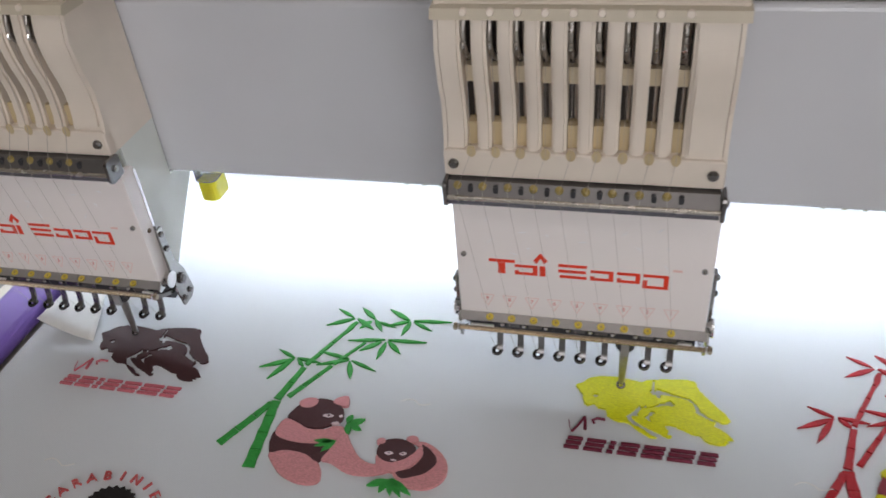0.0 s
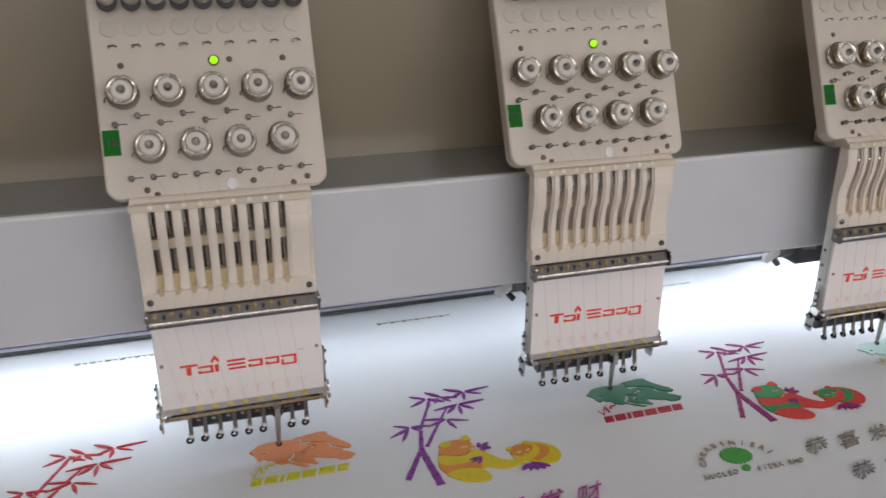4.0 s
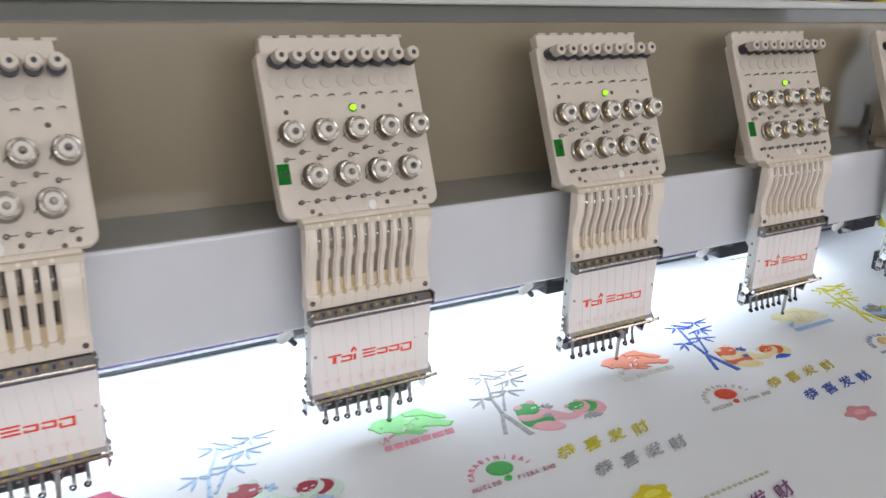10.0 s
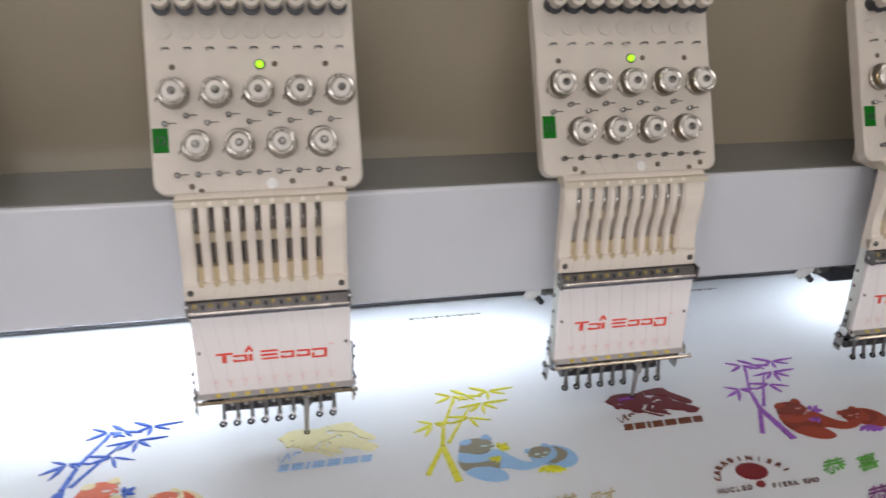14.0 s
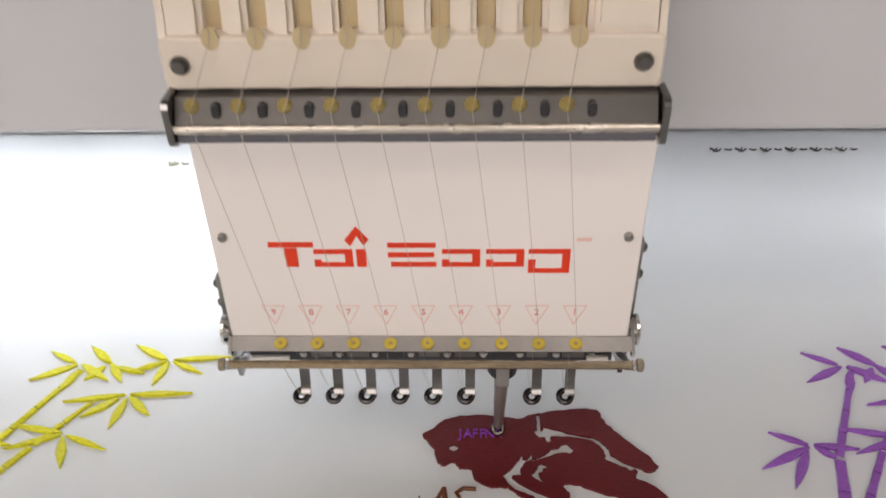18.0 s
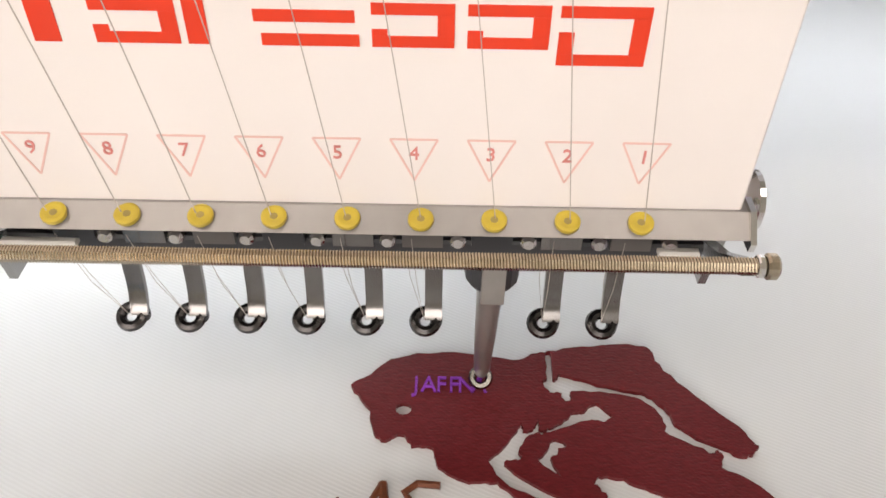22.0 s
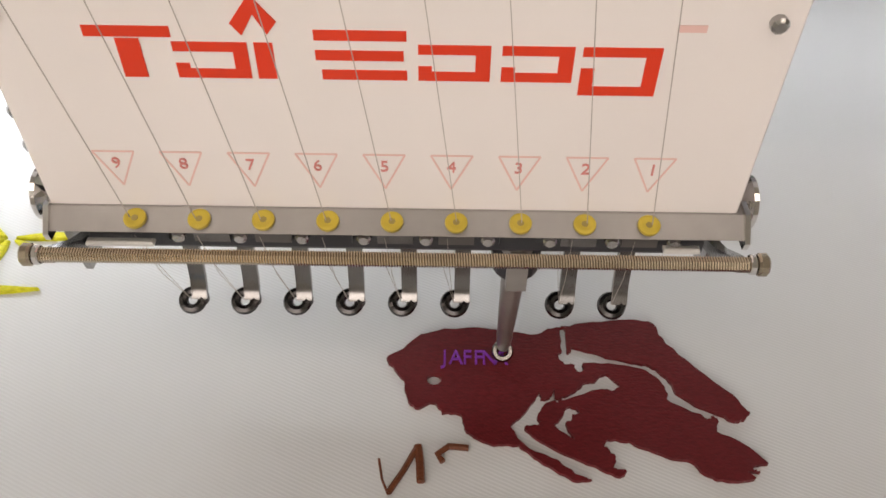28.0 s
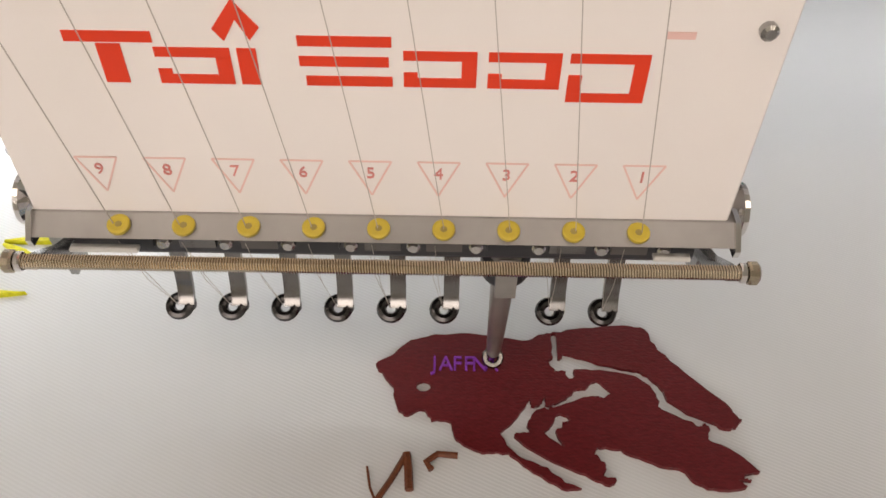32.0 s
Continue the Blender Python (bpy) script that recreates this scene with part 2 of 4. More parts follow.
def stitch(colour):
    """Rayon embroidery thread: satin rows of stitches with a soft sheen."""
    key = tuple(round(c, 3) for c in colour)
    if key in _stitch:
        return _stitch[key]
    m, n, l, b = nodes_of("stitched_thread")
    tex = n.new("ShaderNodeTexCoord")
    mp = n.new("ShaderNodeMapping")
    mp.inputs["Scale"].default_value = (1.0, 3.0, 1.0)
    mp.inputs["Rotation"].default_value = (0, 0, 0.5)
    nz = n.new("ShaderNodeTexNoise")
    nz.inputs["Scale"].default_value, nz.inputs["Detail"].default_value = 700, 3
    wv = n.new("ShaderNodeTexWave")
    wv.bands_direction = "DIAGONAL"
    wv.inputs["Scale"].default_value, wv.inputs["Distortion"].default_value = 560, 2.0
    l.new(tex.outputs["Object"], mp.inputs[0])
    l.new(mp.outputs[0], nz.inputs["Vector"])
    l.new(tex.outputs["Object"], wv.inputs["Vector"])
    mix = n.new("ShaderNodeMix")
    mix.data_type = "RGBA"
    mix.inputs[6].default_value = (*[c * 0.5 for c in colour], 1)
    mix.inputs[7].default_value = (*[min(1, c * 1.5 + 0.01) for c in colour], 1)
    tone = n.new("ShaderNodeMath")
    tone.operation = "MULTIPLY_ADD"
    tone.inputs[1].default_value = 0.06
    half = n.new("ShaderNodeMath")
    half.operation = "MULTIPLY_ADD"
    half.inputs[1].default_value, half.inputs[2].default_value = 1.0, -0.05
    l.new(nz.outputs["Fac"], half.inputs[0])
    l.new(wv.outputs["Fac"], tone.inputs[0])
    l.new(half.outputs[0], tone.inputs[2])
    l.new(tone.outputs[0], mix.inputs[0])
    l.new(mix.outputs[2], b.inputs["Base Color"])
    b.inputs["Sheen Weight"].default_value, b.inputs["Sheen Roughness"].default_value = 0.05, 0.4
    b.inputs["Roughness"].default_value = 0.42
    b.inputs["Specular IOR Level"].default_value = 0.2
    bp = n.new("ShaderNodeBump")
    bp.inputs["Strength"].default_value, bp.inputs["Distance"].default_value = 0.6, 0.0003
    hs = n.new("ShaderNodeMath")
    hs.operation = "MULTIPLY_ADD"
    hs.inputs[1].default_value = 0.07
    l.new(wv.outputs["Fac"], hs.inputs[0])
    l.new(nz.outputs["Fac"], hs.inputs[2])
    l.new(hs.outputs[0], bp.inputs["Height"])
    l.new(bp.outputs[0], b.inputs["Normal"])
    _stitch[key] = m
    return m


# ---------------------------------------------------------------- mesh tools (millimetres in, metres out)
MM = 0.001
ID = Matrix.Identity(4)
FRONT = Matrix(((1, 0, 0, 0), (0, 0, -1, 0), (0, 1, 0, 0), (0, 0, 0, 1)))   # local x, y, out -> x, z, -y
TILT = radians(23.2)
BOARD = Matrix.Translation((0, 16, 240)) @ Matrix(((1, 0, 0, 0), (0, math.sin(TILT), -math.cos(TILT), 0), (0, math.cos(TILT), math.sin(TILT), 0), (0, 0, 0, 1)))


def part(name, bm, material, parent, label="", smooth=False):
    me = bpy.data.meshes.new(name)
    bmesh.ops.recalc_face_normals(bm, faces=bm.faces)
    if smooth:
        for f in bm.faces:
            f.smooth = True
    bm.to_mesh(me)
    bm.free()
    me.materials.append(material)
    if smooth:
        me.set_sharp_from_angle(angle=radians(40))
    ob = new(name, me)
    ob.parent = parent
    if label:
        ob["label"] = label
    return ob


def thing(name, label, category, group="", kind=""):
    return tagged(new(name), label, category, group, kind)


def slab(bm, pts, z0, z1, ch=0.0, m=ID):
    """A plate of the given outline from z0 to z1, its upper edge chamfered."""
    pts = [Vector((*p, 0)) for p in pts]
    k = len(pts)
    if sum(a.x * b.y - a.y * b.x for a, b in zip(pts, pts[1:] + pts[:1])) < 0:
        pts.reverse()

    def ring(z, inset):
        out = []
        for i, p in enumerate(pts):
            a, b = (p - pts[i - 1]).normalized(), (pts[(i + 1) % k] - p).normalized()
            na, nb = Vector((-a.y, a.x, 0)), Vector((-b.y, b.x, 0))
            d = (na + nb)
            d = d / max(0.5, d.length_squared / 2) if d.length > 1e-6 else na
            q = p + d * inset
            out.append(bm.verts.new((m @ Vector((q.x, q.y, z))) * MM))
        return out
    rings = [ring(z0, 0), ring(z1 - ch, 0)] + ([ring(z1, ch)] if ch else [])
    for lo, hi in zip(rings, rings[1:]):
        for i in range(k):
            bm.faces.new((lo[i], lo[(i + 1) % k], hi[(i + 1) % k], hi[i]))
    bm.faces.new(rings[-1])
    bm.faces.new(list(reversed(rings[0])))


def rounded(x0, x1, y0, y1, r, n=4, r_top=None):
    rt = r if r_top is None else r_top
    pts = []
    for cx, cy, a0, q in ((x1 - r, y0 + r, -90, r), (x1 - rt, y1 - rt, 0, rt), (x0 + rt, y1 - rt, 90, rt), (x0 + r, y0 + r, 180, r)):
        for i in range(n + 1):
            a = radians(a0 + 90 * i / n)
            pts.append((cx + q * math.cos(a), cy + q * math.sin(a)))
    return pts


def ellipse(cx, cy, rx, ry, n=20, turn=0.0, wob=0.0, seed=0):
    rng = random.Random(seed)
    ph = [rng.uniform(0, 6.28) for _ in range(3)]
    out = []
    for i in range(n):
        a = 2 * math.pi * i / n
        s = 1 + wob * (math.sin(2 * a + ph[0]) + 0.6 * math.sin(3 * a + ph[1]) + 0.4 * math.sin(5 * a + ph[2]))
        x, y = rx * s * math.cos(a), ry * s * math.sin(a)
        out.append((cx + x * math.cos(turn) - y * math.sin(turn), cy + x * math.sin(turn) + y * math.cos(turn)))
    return out


def box(bm, x0, x1, y0, y1, z0, z1, ch=0.0, m=ID):
    slab(bm, [(x0, y0), (x1, y0), (x1, y1), (x0, y1)], z0, z1, ch, m)


def axis_matrix(p0, p1):
    p0, p1 = Vector(p0), Vector(p1)
    return Matrix.Translation(p0) @ (p1 - p0).to_track_quat("Z", "Y").to_matrix().to_4x4(), (p1 - p0).length


def lathe(bm, p0, p1, prof, n=16, m=ID):
    """A turned body along p0-p1: prof is pairs of (share of the length, radius)."""
    am, ln = axis_matrix(p0, p1)
    am = m @ am
    rings = []
    for s, r in prof:
        rings.append([bm.verts.new((am @ Vector((r * math.cos(2 * math.pi * i / n), r * math.sin(2 * math.pi * i / n), s * ln))) * MM) for i in range(n)])
    for lo, hi in zip(rings, rings[1:]):
        for i in range(n):
            bm.faces.new((lo[i], lo[(i + 1) % n], hi[(i + 1) % n], hi[i]))
    bm.faces.new(rings[-1])
    bm.faces.new(list(reversed(rings[0])))


def rod(bm, p0, p1, r, n=10, m=ID):
    lathe(bm, p0, p1, ((0, r * 0.8), (0.02, r), (0.98, r), (1, r * 0.8)), n, m)


def wire(bm, pts, r, n=6, m=ID):
    """A bent round wire through the points."""
    pts = [Vector(p) for p in pts]
    rings = []
    for i, p in enumerate(pts):
        d = (pts[min(i + 1, len(pts) - 1)] - pts[max(i - 1, 0)]).normalized()
        u = d.orthogonal().normalized() if not rings else (u - d * u.dot(d)).normalized()
        v = d.cross(u)
        rings.append([bm.verts.new((m @ (p + r * (u * math.cos(6.2832 * k / n) + v * math.sin(6.2832 * k / n)))) * MM) for k in range(n)])
    for lo, hi in zip(rings, rings[1:]):
        for k in range(n):
            bm.faces.new((lo[k], lo[(k + 1) % n], hi[(k + 1) % n], hi[k]))
    bm.faces.new(rings[-1])
    bm.faces.new(list(reversed(rings[0])))


def torus(bm, c, axis, R, r, n=18, k=8, m=ID):
    am, _ = axis_matrix(c, Vector(c) + Vector(axis))
    am = m @ am
    rings = []
    for i in range(n):
        a = 2 * math.pi * i / n
        rings.append([bm.verts.new((am @ Vector(((R + r * math.cos(6.2832 * j / k)) * math.cos(a), (R + r * math.cos(6.2832 * j / k)) * math.sin(a), r * math.sin(6.2832 * j / k)))) * MM) for j in range(k)])
    for i in range(n):
        lo, hi = rings[i], rings[(i + 1) % n]
        for j in range(k):
            bm.faces.new((lo[j], lo[(j + 1) % k], hi[(j + 1) % k], hi[j]))


def strip(bm, path, x0, x1, t, m=ID):
    """A flat strap of width x0..x1 and thickness t that follows a path in (y, z)."""
    a = []
    for i, (y, z) in enumerate(path):
        p, q = path[max(i - 1, 0)], path[min(i + 1, len(path) - 1)]
        d = Vector((q[0] - p[0], q[1] - p[1])).normalized()
        nx, nz = -d.y * t / 2, d.x * t / 2
        a.append([bm.verts.new((m @ Vector(v)) * MM) for v in ((x0, y + nx, z + nz), (x1, y + nx, z + nz), (x1, y - nx, z - nz), (x0, y - nx, z - nz))])
    for lo, hi in zip(a, a[1:]):
        for k in range(4):
            bm.faces.new((lo[k], lo[(k + 1) % 4], hi[(k + 1) % 4], hi[k]))
    bm.faces.new(a[-1])
    bm.faces.new(list(reversed(a[0])))


def B():
    return bmesh.new()


def made(fn, *args, **kw):
    bm = B()
    fn(bm, *args, **kw)
    return bm


# ---------------------------------------------------------------- room
def room():
    rx0, rx1, ry0, ry1, top = -2.2, 6.0, -2.6, 3.2, 2.2
    th = 0.15

    def wall(name, x0, x1, y0, y1, z0, z1, material, label, category):
        ob = part(name, made(box, x0 * 1000, x1 * 1000, y0 * 1000, y1 * 1000, z0 * 1000, z1 * 1000), material, None)
        return tagged(ob, label, category, kind="structure")
    wall("floor", rx0 - th, rx1 + th, ry0 - th, ry1 + th, FLOOR - 0.1, FLOOR, FLOORM, "pale tiled workshop floor under the machine", "floor")
    wall("ceiling", rx0 - th, rx1 + th, ry0 - th, ry1 + th, top, top + 0.1, WALLM, "pale painted workshop ceiling", "ceiling")
    wall("wall_west", rx0 - th, rx0, ry0, ry1, FLOOR, top, WALLM, "plain painted wall at the machine's end", "wall")

    def pierced(name, along_x, at, span, gaps, z0, z1, material, label):
        """A wall with window openings that go through it."""
        bm = B()
        a0, a1 = span

        def piece(a, b, lo, hi):
            if along_x:
                box(bm, a * 1000, b * 1000, at * 1000, (at + th) * 1000, lo * 1000, hi * 1000)
            else:
                box(bm, at * 1000, (at + th) * 1000, a * 1000, b * 1000, lo * 1000, hi * 1000)
        piece(a0, a1, FLOOR, z0)
        piece(a0, a1, z1, top)
        cuts = [a0] + [v for g in gaps for v in g] + [a1]
        for a, b in zip(cuts[::2], cuts[1::2]):
            piece(a, b, z0, z1)
        tagged(part(name, bm, material, None), label, "wall", kind="structure")
        for a, b in gaps:
            count[0] += 1
            w = tagged(new(f"window_{count[0]}"), "bright window with white bars in a painted wall", "window", kind="structure")
            n = max(3, round((b - a) / 0.16))
            if along_x:
                part("pane", made(box, a * 1000, b * 1000, at * 1000 + 70, at * 1000 + 76, z0 * 1000, z1 * 1000), WINDOW, w)
                for k in range(n + 1):
                    x = (a + (b - a) * k / n) * 1000
                    part("window_bar", made(box, x - 12, x + 12, at * 1000 + 40, at * 1000 + 60, z0 * 1000, z1 * 1000), WALLM, w)
            else:
                part("pane", made(box, at * 1000 + 70, at * 1000 + 76, a * 1000, b * 1000, z0 * 1000, z1 * 1000), WINDOW, w)
                for k in range(n + 1):
                    x = (a + (b - a) * k / n) * 1000
                    part("window_bar", made(box, at * 1000 + 40, at * 1000 + 60, x - 12, x + 12, z0 * 1000, z1 * 1000), WALLM, w)

    count = [0]
    pierced("wall_north", True, ry1, (rx0 - th, rx1 + th), [(-1.0, 0.3), (1.1, 2.4), (3.2, 4.5)], 0.25, 1.35, TEAL, "teal painted wall with bright windows")
    # unseen south window, added so the heads get light from the front
    pierced("wall_south", True, ry0 - th, (rx0 - th, rx1 + th), [(-0.3, 3.3)], 0.5, 1.6, WALLM, "pale unseen wall with a wide window added for front light")
    pierced("wall_east", False, rx1, (ry0, ry1), [(-2.4, -1.6)], -0.78, 1.2, WALLM, "pale wall with a tall bright window past the machine's end")


room()


# ---------------------------------------------------------------- machine frame
def machine():
    mch = thing("embroidery_machine", "long multi-head embroidery machine with a pale grey steel beam", "embroidery machine")
    a, b = X0 * 1000, X1 * 1000
    y, z0, z1 = BEAM_Y * 1000, BEAM_Z0 * 1000, BEAM_Z1 * 1000
    # beam as a rounded box section along x
    prof = rounded(y, 300, z0, z1, 3, 3)
    along = Matrix(((0, 0, 1, 0), (1, 0, 0, 0), (0, 1, 0, 0), (0, 0, 0, 1)))
    part("beam", made(slab, prof, a, b, 0, along), BEAM, mch, "pale grey painted steel beam")
    # thin sheet on the beam's top, much darker than its front
    part("ledge", made(slab, rounded(y + 4, 138, z1 - 1, z1 + 1.2, 0.5, 1), a, b, 0, along), LEDGE, mch, "glossy dark grey sheet over the beam's top face")
    part("back_panel", made(slab, [(138, z1), (150, z1), (156, 394), (144, 394)], a, b, 0, along), PANEL, mch, "glossy beige-grey cover panel behind the heads")
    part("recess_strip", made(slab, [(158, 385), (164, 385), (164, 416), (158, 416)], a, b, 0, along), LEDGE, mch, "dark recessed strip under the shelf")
    part("panel_lip", made(slab, rounded(144, 158, 391, 396, 2, 2), a, b, 0, along), PANEL, mch)
    part("thread_shelf", made(slab, rounded(146, 470, 415, 427, 3, 3), a, b, 0, along), SHELF, mch, "pale grey steel shelf for thread cones")
    part("rear_rail", made(slab, rounded(345, 380, 0, 30, 4, 3), a, b, 0, along), STEEL, mch, "steel rail behind the cloth")
    for x in (a + 30, (a + b) / 2, b - 30):
        part("support_leg", made(box, x - 60, x + 60, 310, 400, FLOOR * 1000, 416), ARM, mch)
    # strip of white lamps below the beam
    lamp = thing("lamp_strip", "white light strip fixed under the beam, switched on", "lamp")
    part("housing", made(slab, rounded(150, 178, z0 - 8, z0 - 0.5, 2, 2), a + 50, b - 50, 0, along), BEAM, lamp)
    part("diffuser", made(slab, rounded(152, 176, z0 - 11, z0 - 8.1, 1.2, 2), a + 60, b - 60, 0, along), DIFFUSER, lamp)
    for i in range(-1, HEADS):
        x = (i + 0.5) * PITCH
        area("strip_light", look((x, 0.164, BEAM_Z0 - 0.013), (x, 0.05, -0.5)), PITCH * 0.9, 0.02, STRIP_W * {-1: 0.6, 0: 0.42, 1: 0.42, 2: 0.12, 3: 0.3, 7: 0.9, 8: 0.33, 9: 0.04, 10: 0.4}.get(i, 1.0), (0.82, 0.93, 1.0), 140)
    # table
    tb = thing("machine_table", "beige laminate table top under the stretched cloth", "table")
    part("tabletop", made(box, a, b, -560, 560, -34, -12, 2), TABLE, tb)
    for x in (a + 80, 1000, 2200, b - 80):
        for yy in (-480, 480):
            part("leg", made(box, x - 25, x + 25, yy - 25, yy + 25, FLOOR * 1000, -34), ARM, tb)


STRIP_W = 0.97
FRONT_FILL_W = 22
machine()
# unseen tube lamps overhead, added for general brightness
for cx in (0.4, 2.0, 3.6):
    fx = thing("added_ceiling_lamp", "unseen white ceiling lamp with a long tube, added for overhead light", "lamp", "ceiling lamps")
    part("housing", made(box, cx * 1000 - 620, cx * 1000 + 620, -960, -840, 2120, 2150), WALLM, fx)
    part("tube", made(rod, (cx * 1000 - 600, -900, 2105), (cx * 1000 + 600, -900, 2105), 14), TUBE, fx)
    area("overhead_fill", look((cx, -0.9, 2.08), (cx, -0.75, 0)), 1.2, 0.3, 3.2, (1.0, 0.95, 0.88))
# added warm fill from the front, standing in for a handheld torch
area("front_fill", look((1.5, -2.58, 1.05), (1.5, 0, 0.6)), 3.5, 1.05, FRONT_FILL_W, (1.0, 0.945, 0.88))


# ---------------------------------------------------------------- embroidery head
def head():
    h = thing("embroidery_station", "cream and white nine-needle embroidery head with chrome feet", "embroidery head", "heads along the beam")
    # arm behind the face
    along = Matrix(((0, 0, 1, 0), (1, 0, 0, 0), (0, 1, 0, 0), (0, 0, 0, 1)))
    part("arm", made(slab, [(4, 62), (4, 149), (15, 149), (15, 62)], -61, 61, 0, along), ARM, h)
    part("arm_web", made(slab, [(15, 92), (15, 149), (44, 149), (44, 109), (26, 92)], -34, 61, 0, along), ARM, h)
    part("side_plate", made(slab, [(9, 54), (9, 146), (44, 146), (44, 107), (74, 107), (24, 54)], 61.6, 63.4, 0, along), ARM, h, "greenish white tapered side plate")
    part("side_plate", made(slab, [(3, 54), (3, 146), (14, 146), (15, 54)], -64.5, -61.9, 0, along), ARM, h, "greenish white narrow side plate")
    part("front_frame", made(slab, rounded(1.5, 11, 55, 134, 1.5, 2), 61.6, 64.9, 0, along), PLATE, h, "white upright frame behind the face plate")
    part("frame_edge", made(slab, rounded(9.6, 11.6, 57, 132, 0.6, 1), 63.9, 65.5, 0, along), CHROME, h, "bright metal edge")
    part("screw", made(lathe, (64.6, 5.6, 92), (66.0, 5.6, 92), ((0, 1.5), (0.6, 1.5), (1, 1.0)), 10), HOLE, h)
    # face plate
    part("face_plate", made(slab, rounded(-64.5, 65, 56.5, 135, 1.5, 2), -2, 1, 0.4, FRONT), PLATE, h, "white printed face plate")
    for x in (-60.5, 60.6):
        part("screw", made(lathe, (x, -1, 98.5), (x, -2.8, 98.5), ((0, 1.45), (0.7, 1.45), (1, 0.9)), 10), PIN, h)
    # print: plain red blocks in place of the maker's mark
    lift = 1.5
    frames = [(-33.8, -21.9, 85.6, 92.2), (5.2, 16.8, 85.6, 92.2), (18.6, 30.1, 85.6, 92.2), (31.4, 44.0, 83.2, 92.2)]
    for x0, x1, z0, z1 in frames:
        bm, w = B(), 1.7
        for bx0, bx1, bz0, bz1 in ((x0, x1, z1 - w, z1), (x0, x1, z0, z0 + w), (x1 - 2.4, x1, z0 + w + 0.02, z1 - w - 0.02), (x0, x0 + 2.2, z0 + w + 0.02, z1 - w - 2.2)):
            box(bm, bx0, bx1, bz0 + lift, bz1 + lift, 1.0, 1.2, 0, FRONT)
        part("print_block", bm, RED, h)
    bars = [(-47.3, -33.6, 93.0, 94.9), (-42.6, -38.8, 85.6, 92.7), (-20.8, -17.8, 85.6, 92.2), (-11.2, 3.4, 92.8, 94.6), (-11.2, 2.9, 89.2, 91.0), (-10.4, 3.4, 85.6, 87.4)]
    for x0, x1, z0, z1 in bars:
        part("print_block", made(box, x0, x1, z0 + lift, z1 + lift, 1.0, 1.2, 0, FRONT), RED, h)
    part("print_block", made(slab, [(px, pz + lift) for px, pz in ((-24, 95.6), (-20.3, 100.6), (-16.7, 95.9), (-18.4, 93.7), (-20.2, 97.2), (-22.4, 93.5))], 1.0, 1.25, 0, FRONT), RED, h)
    part("print_block", made(box, 45.5, 50, 96.6, 97.8, 1.0, 1.2, 0, FRONT), PINK, h)
    for i in range(9):
        x = 47.0 - 12.02 * i
        bm = B()
        for p, q in (((-3.7, 71.4), (3.7, 71.4)), ((3.7, 71.4), (0, 63.6)), ((0, 63.6), (-3.7, 71.4))):
            d = Vector((q[0] - p[0], q[1] - p[1])).normalized() * 0.16
            slab(bm, [(x + p[0] - d.y, p[1] + d.x), (x + q[0] - d.y, q[1] + d.x), (x + q[0] + d.y, q[1] - d.x), (x + p[0] + d.y, p[1] - d.x)], 1.0, 1.12, 0, FRONT)
        part("needle_triangle", bm, PINK, h)
        text("needle_number", str(i + 1), x, 68.7, 3.5, FRONT, 1.0, NUMBER, h)
    # upper thread bar
    part("guide_bar", made(slab, [(-3, 138), (-7.4, 139.2), (-3.6, 145.3), (4, 145.3), (4, 138)], -64.5, 62.5, 0, along), GREYBAR, h, "grey metal thread guide bar")
    part("chrome_edge", made(slab, rounded(-9, -6, 136.6, 139.2, 1.2, 3), -65, 63, 0, along), KNOB, h)
    part("dark_strip", made(slab, rounded(-7.5, 2, 133.4, 137.3, 1, 2), -64.5, 62.5, 0, along), DARKGLOSS, h, "dark glossy strip under the guide bar")
    for x in (-66.6, 63.1):
        part("bar_end", made(slab, rounded(-9.4, 3, 133, 146.5, 2, 2), x, x + 1.8, 0, along), FOOT, h)
        part("screw", made(lathe, (x + (0.2 if x < 0 else 1.6), -3, 140), (x + (-1.6 if x < 0 else 3.4), -3, 140), ((0, 2.0), (0.6, 2.0), (1, 1.3)), 10), PIN, h)
    sl = Vector((0, -0.5, 0.86))
    for i in range(9):
        x = -60 + 12.35 * i
        c = Vector((x, -4.6, 143.4))
        part("eyelet", made(lathe, c - sl, c + sl * 1.6, ((0, 2.1), (0.5, 2.1), (1, 1.3)), 12), EYELET_DIM, h)
        part("slot_screw", made(slab, rounded(x + 5.4, x + 7.8, 140.4, 144.6, 1.1, 2), 4.0, 6.1, 0.2, FRONT @ Matrix.Translation((0, 0, 0.6))), BLACK, h)
    # slotted cover
    rib = [(22, 232), (6, 230), (3.4, 227.5), (1.6, 223), (0, 217), (-1, 211), (-0.6, 203), (0.6, 196), (2.6, 188), (3.8, 181), (3.9, 174), (3, 166), (1.3, 160), (0.2, 155.5), (0, 146), (17, 146), (18, 166), (19, 200), (24, 226)]
    lean = [-53.0 + 11.78 * i for i in range(9)]
    edges = [-64.9] + [v for s in lean for v in (s - 2.45, s + 2.45)] + [61.4]
    for i in range(10):
        x0, x1 = edges[2 * i], edges[2 * i + 1]
        deep = 11 if i == 0 else 14
        r = part("rib", made(slab, [(min(py + 1.6, deep), pz) for py, pz in rib], x0, x1, 0, along), CREAM, h, smooth=True)
        part("rib_band", made(slab, [(min(py, deep - 2), pz) for py, pz in rib if pz > 150 or py < 1], x0 + (1.5 if i else 0.2), x1 - (1.5 if i < 9 else 0.2), 0, along), CREAM, r, smooth=True)
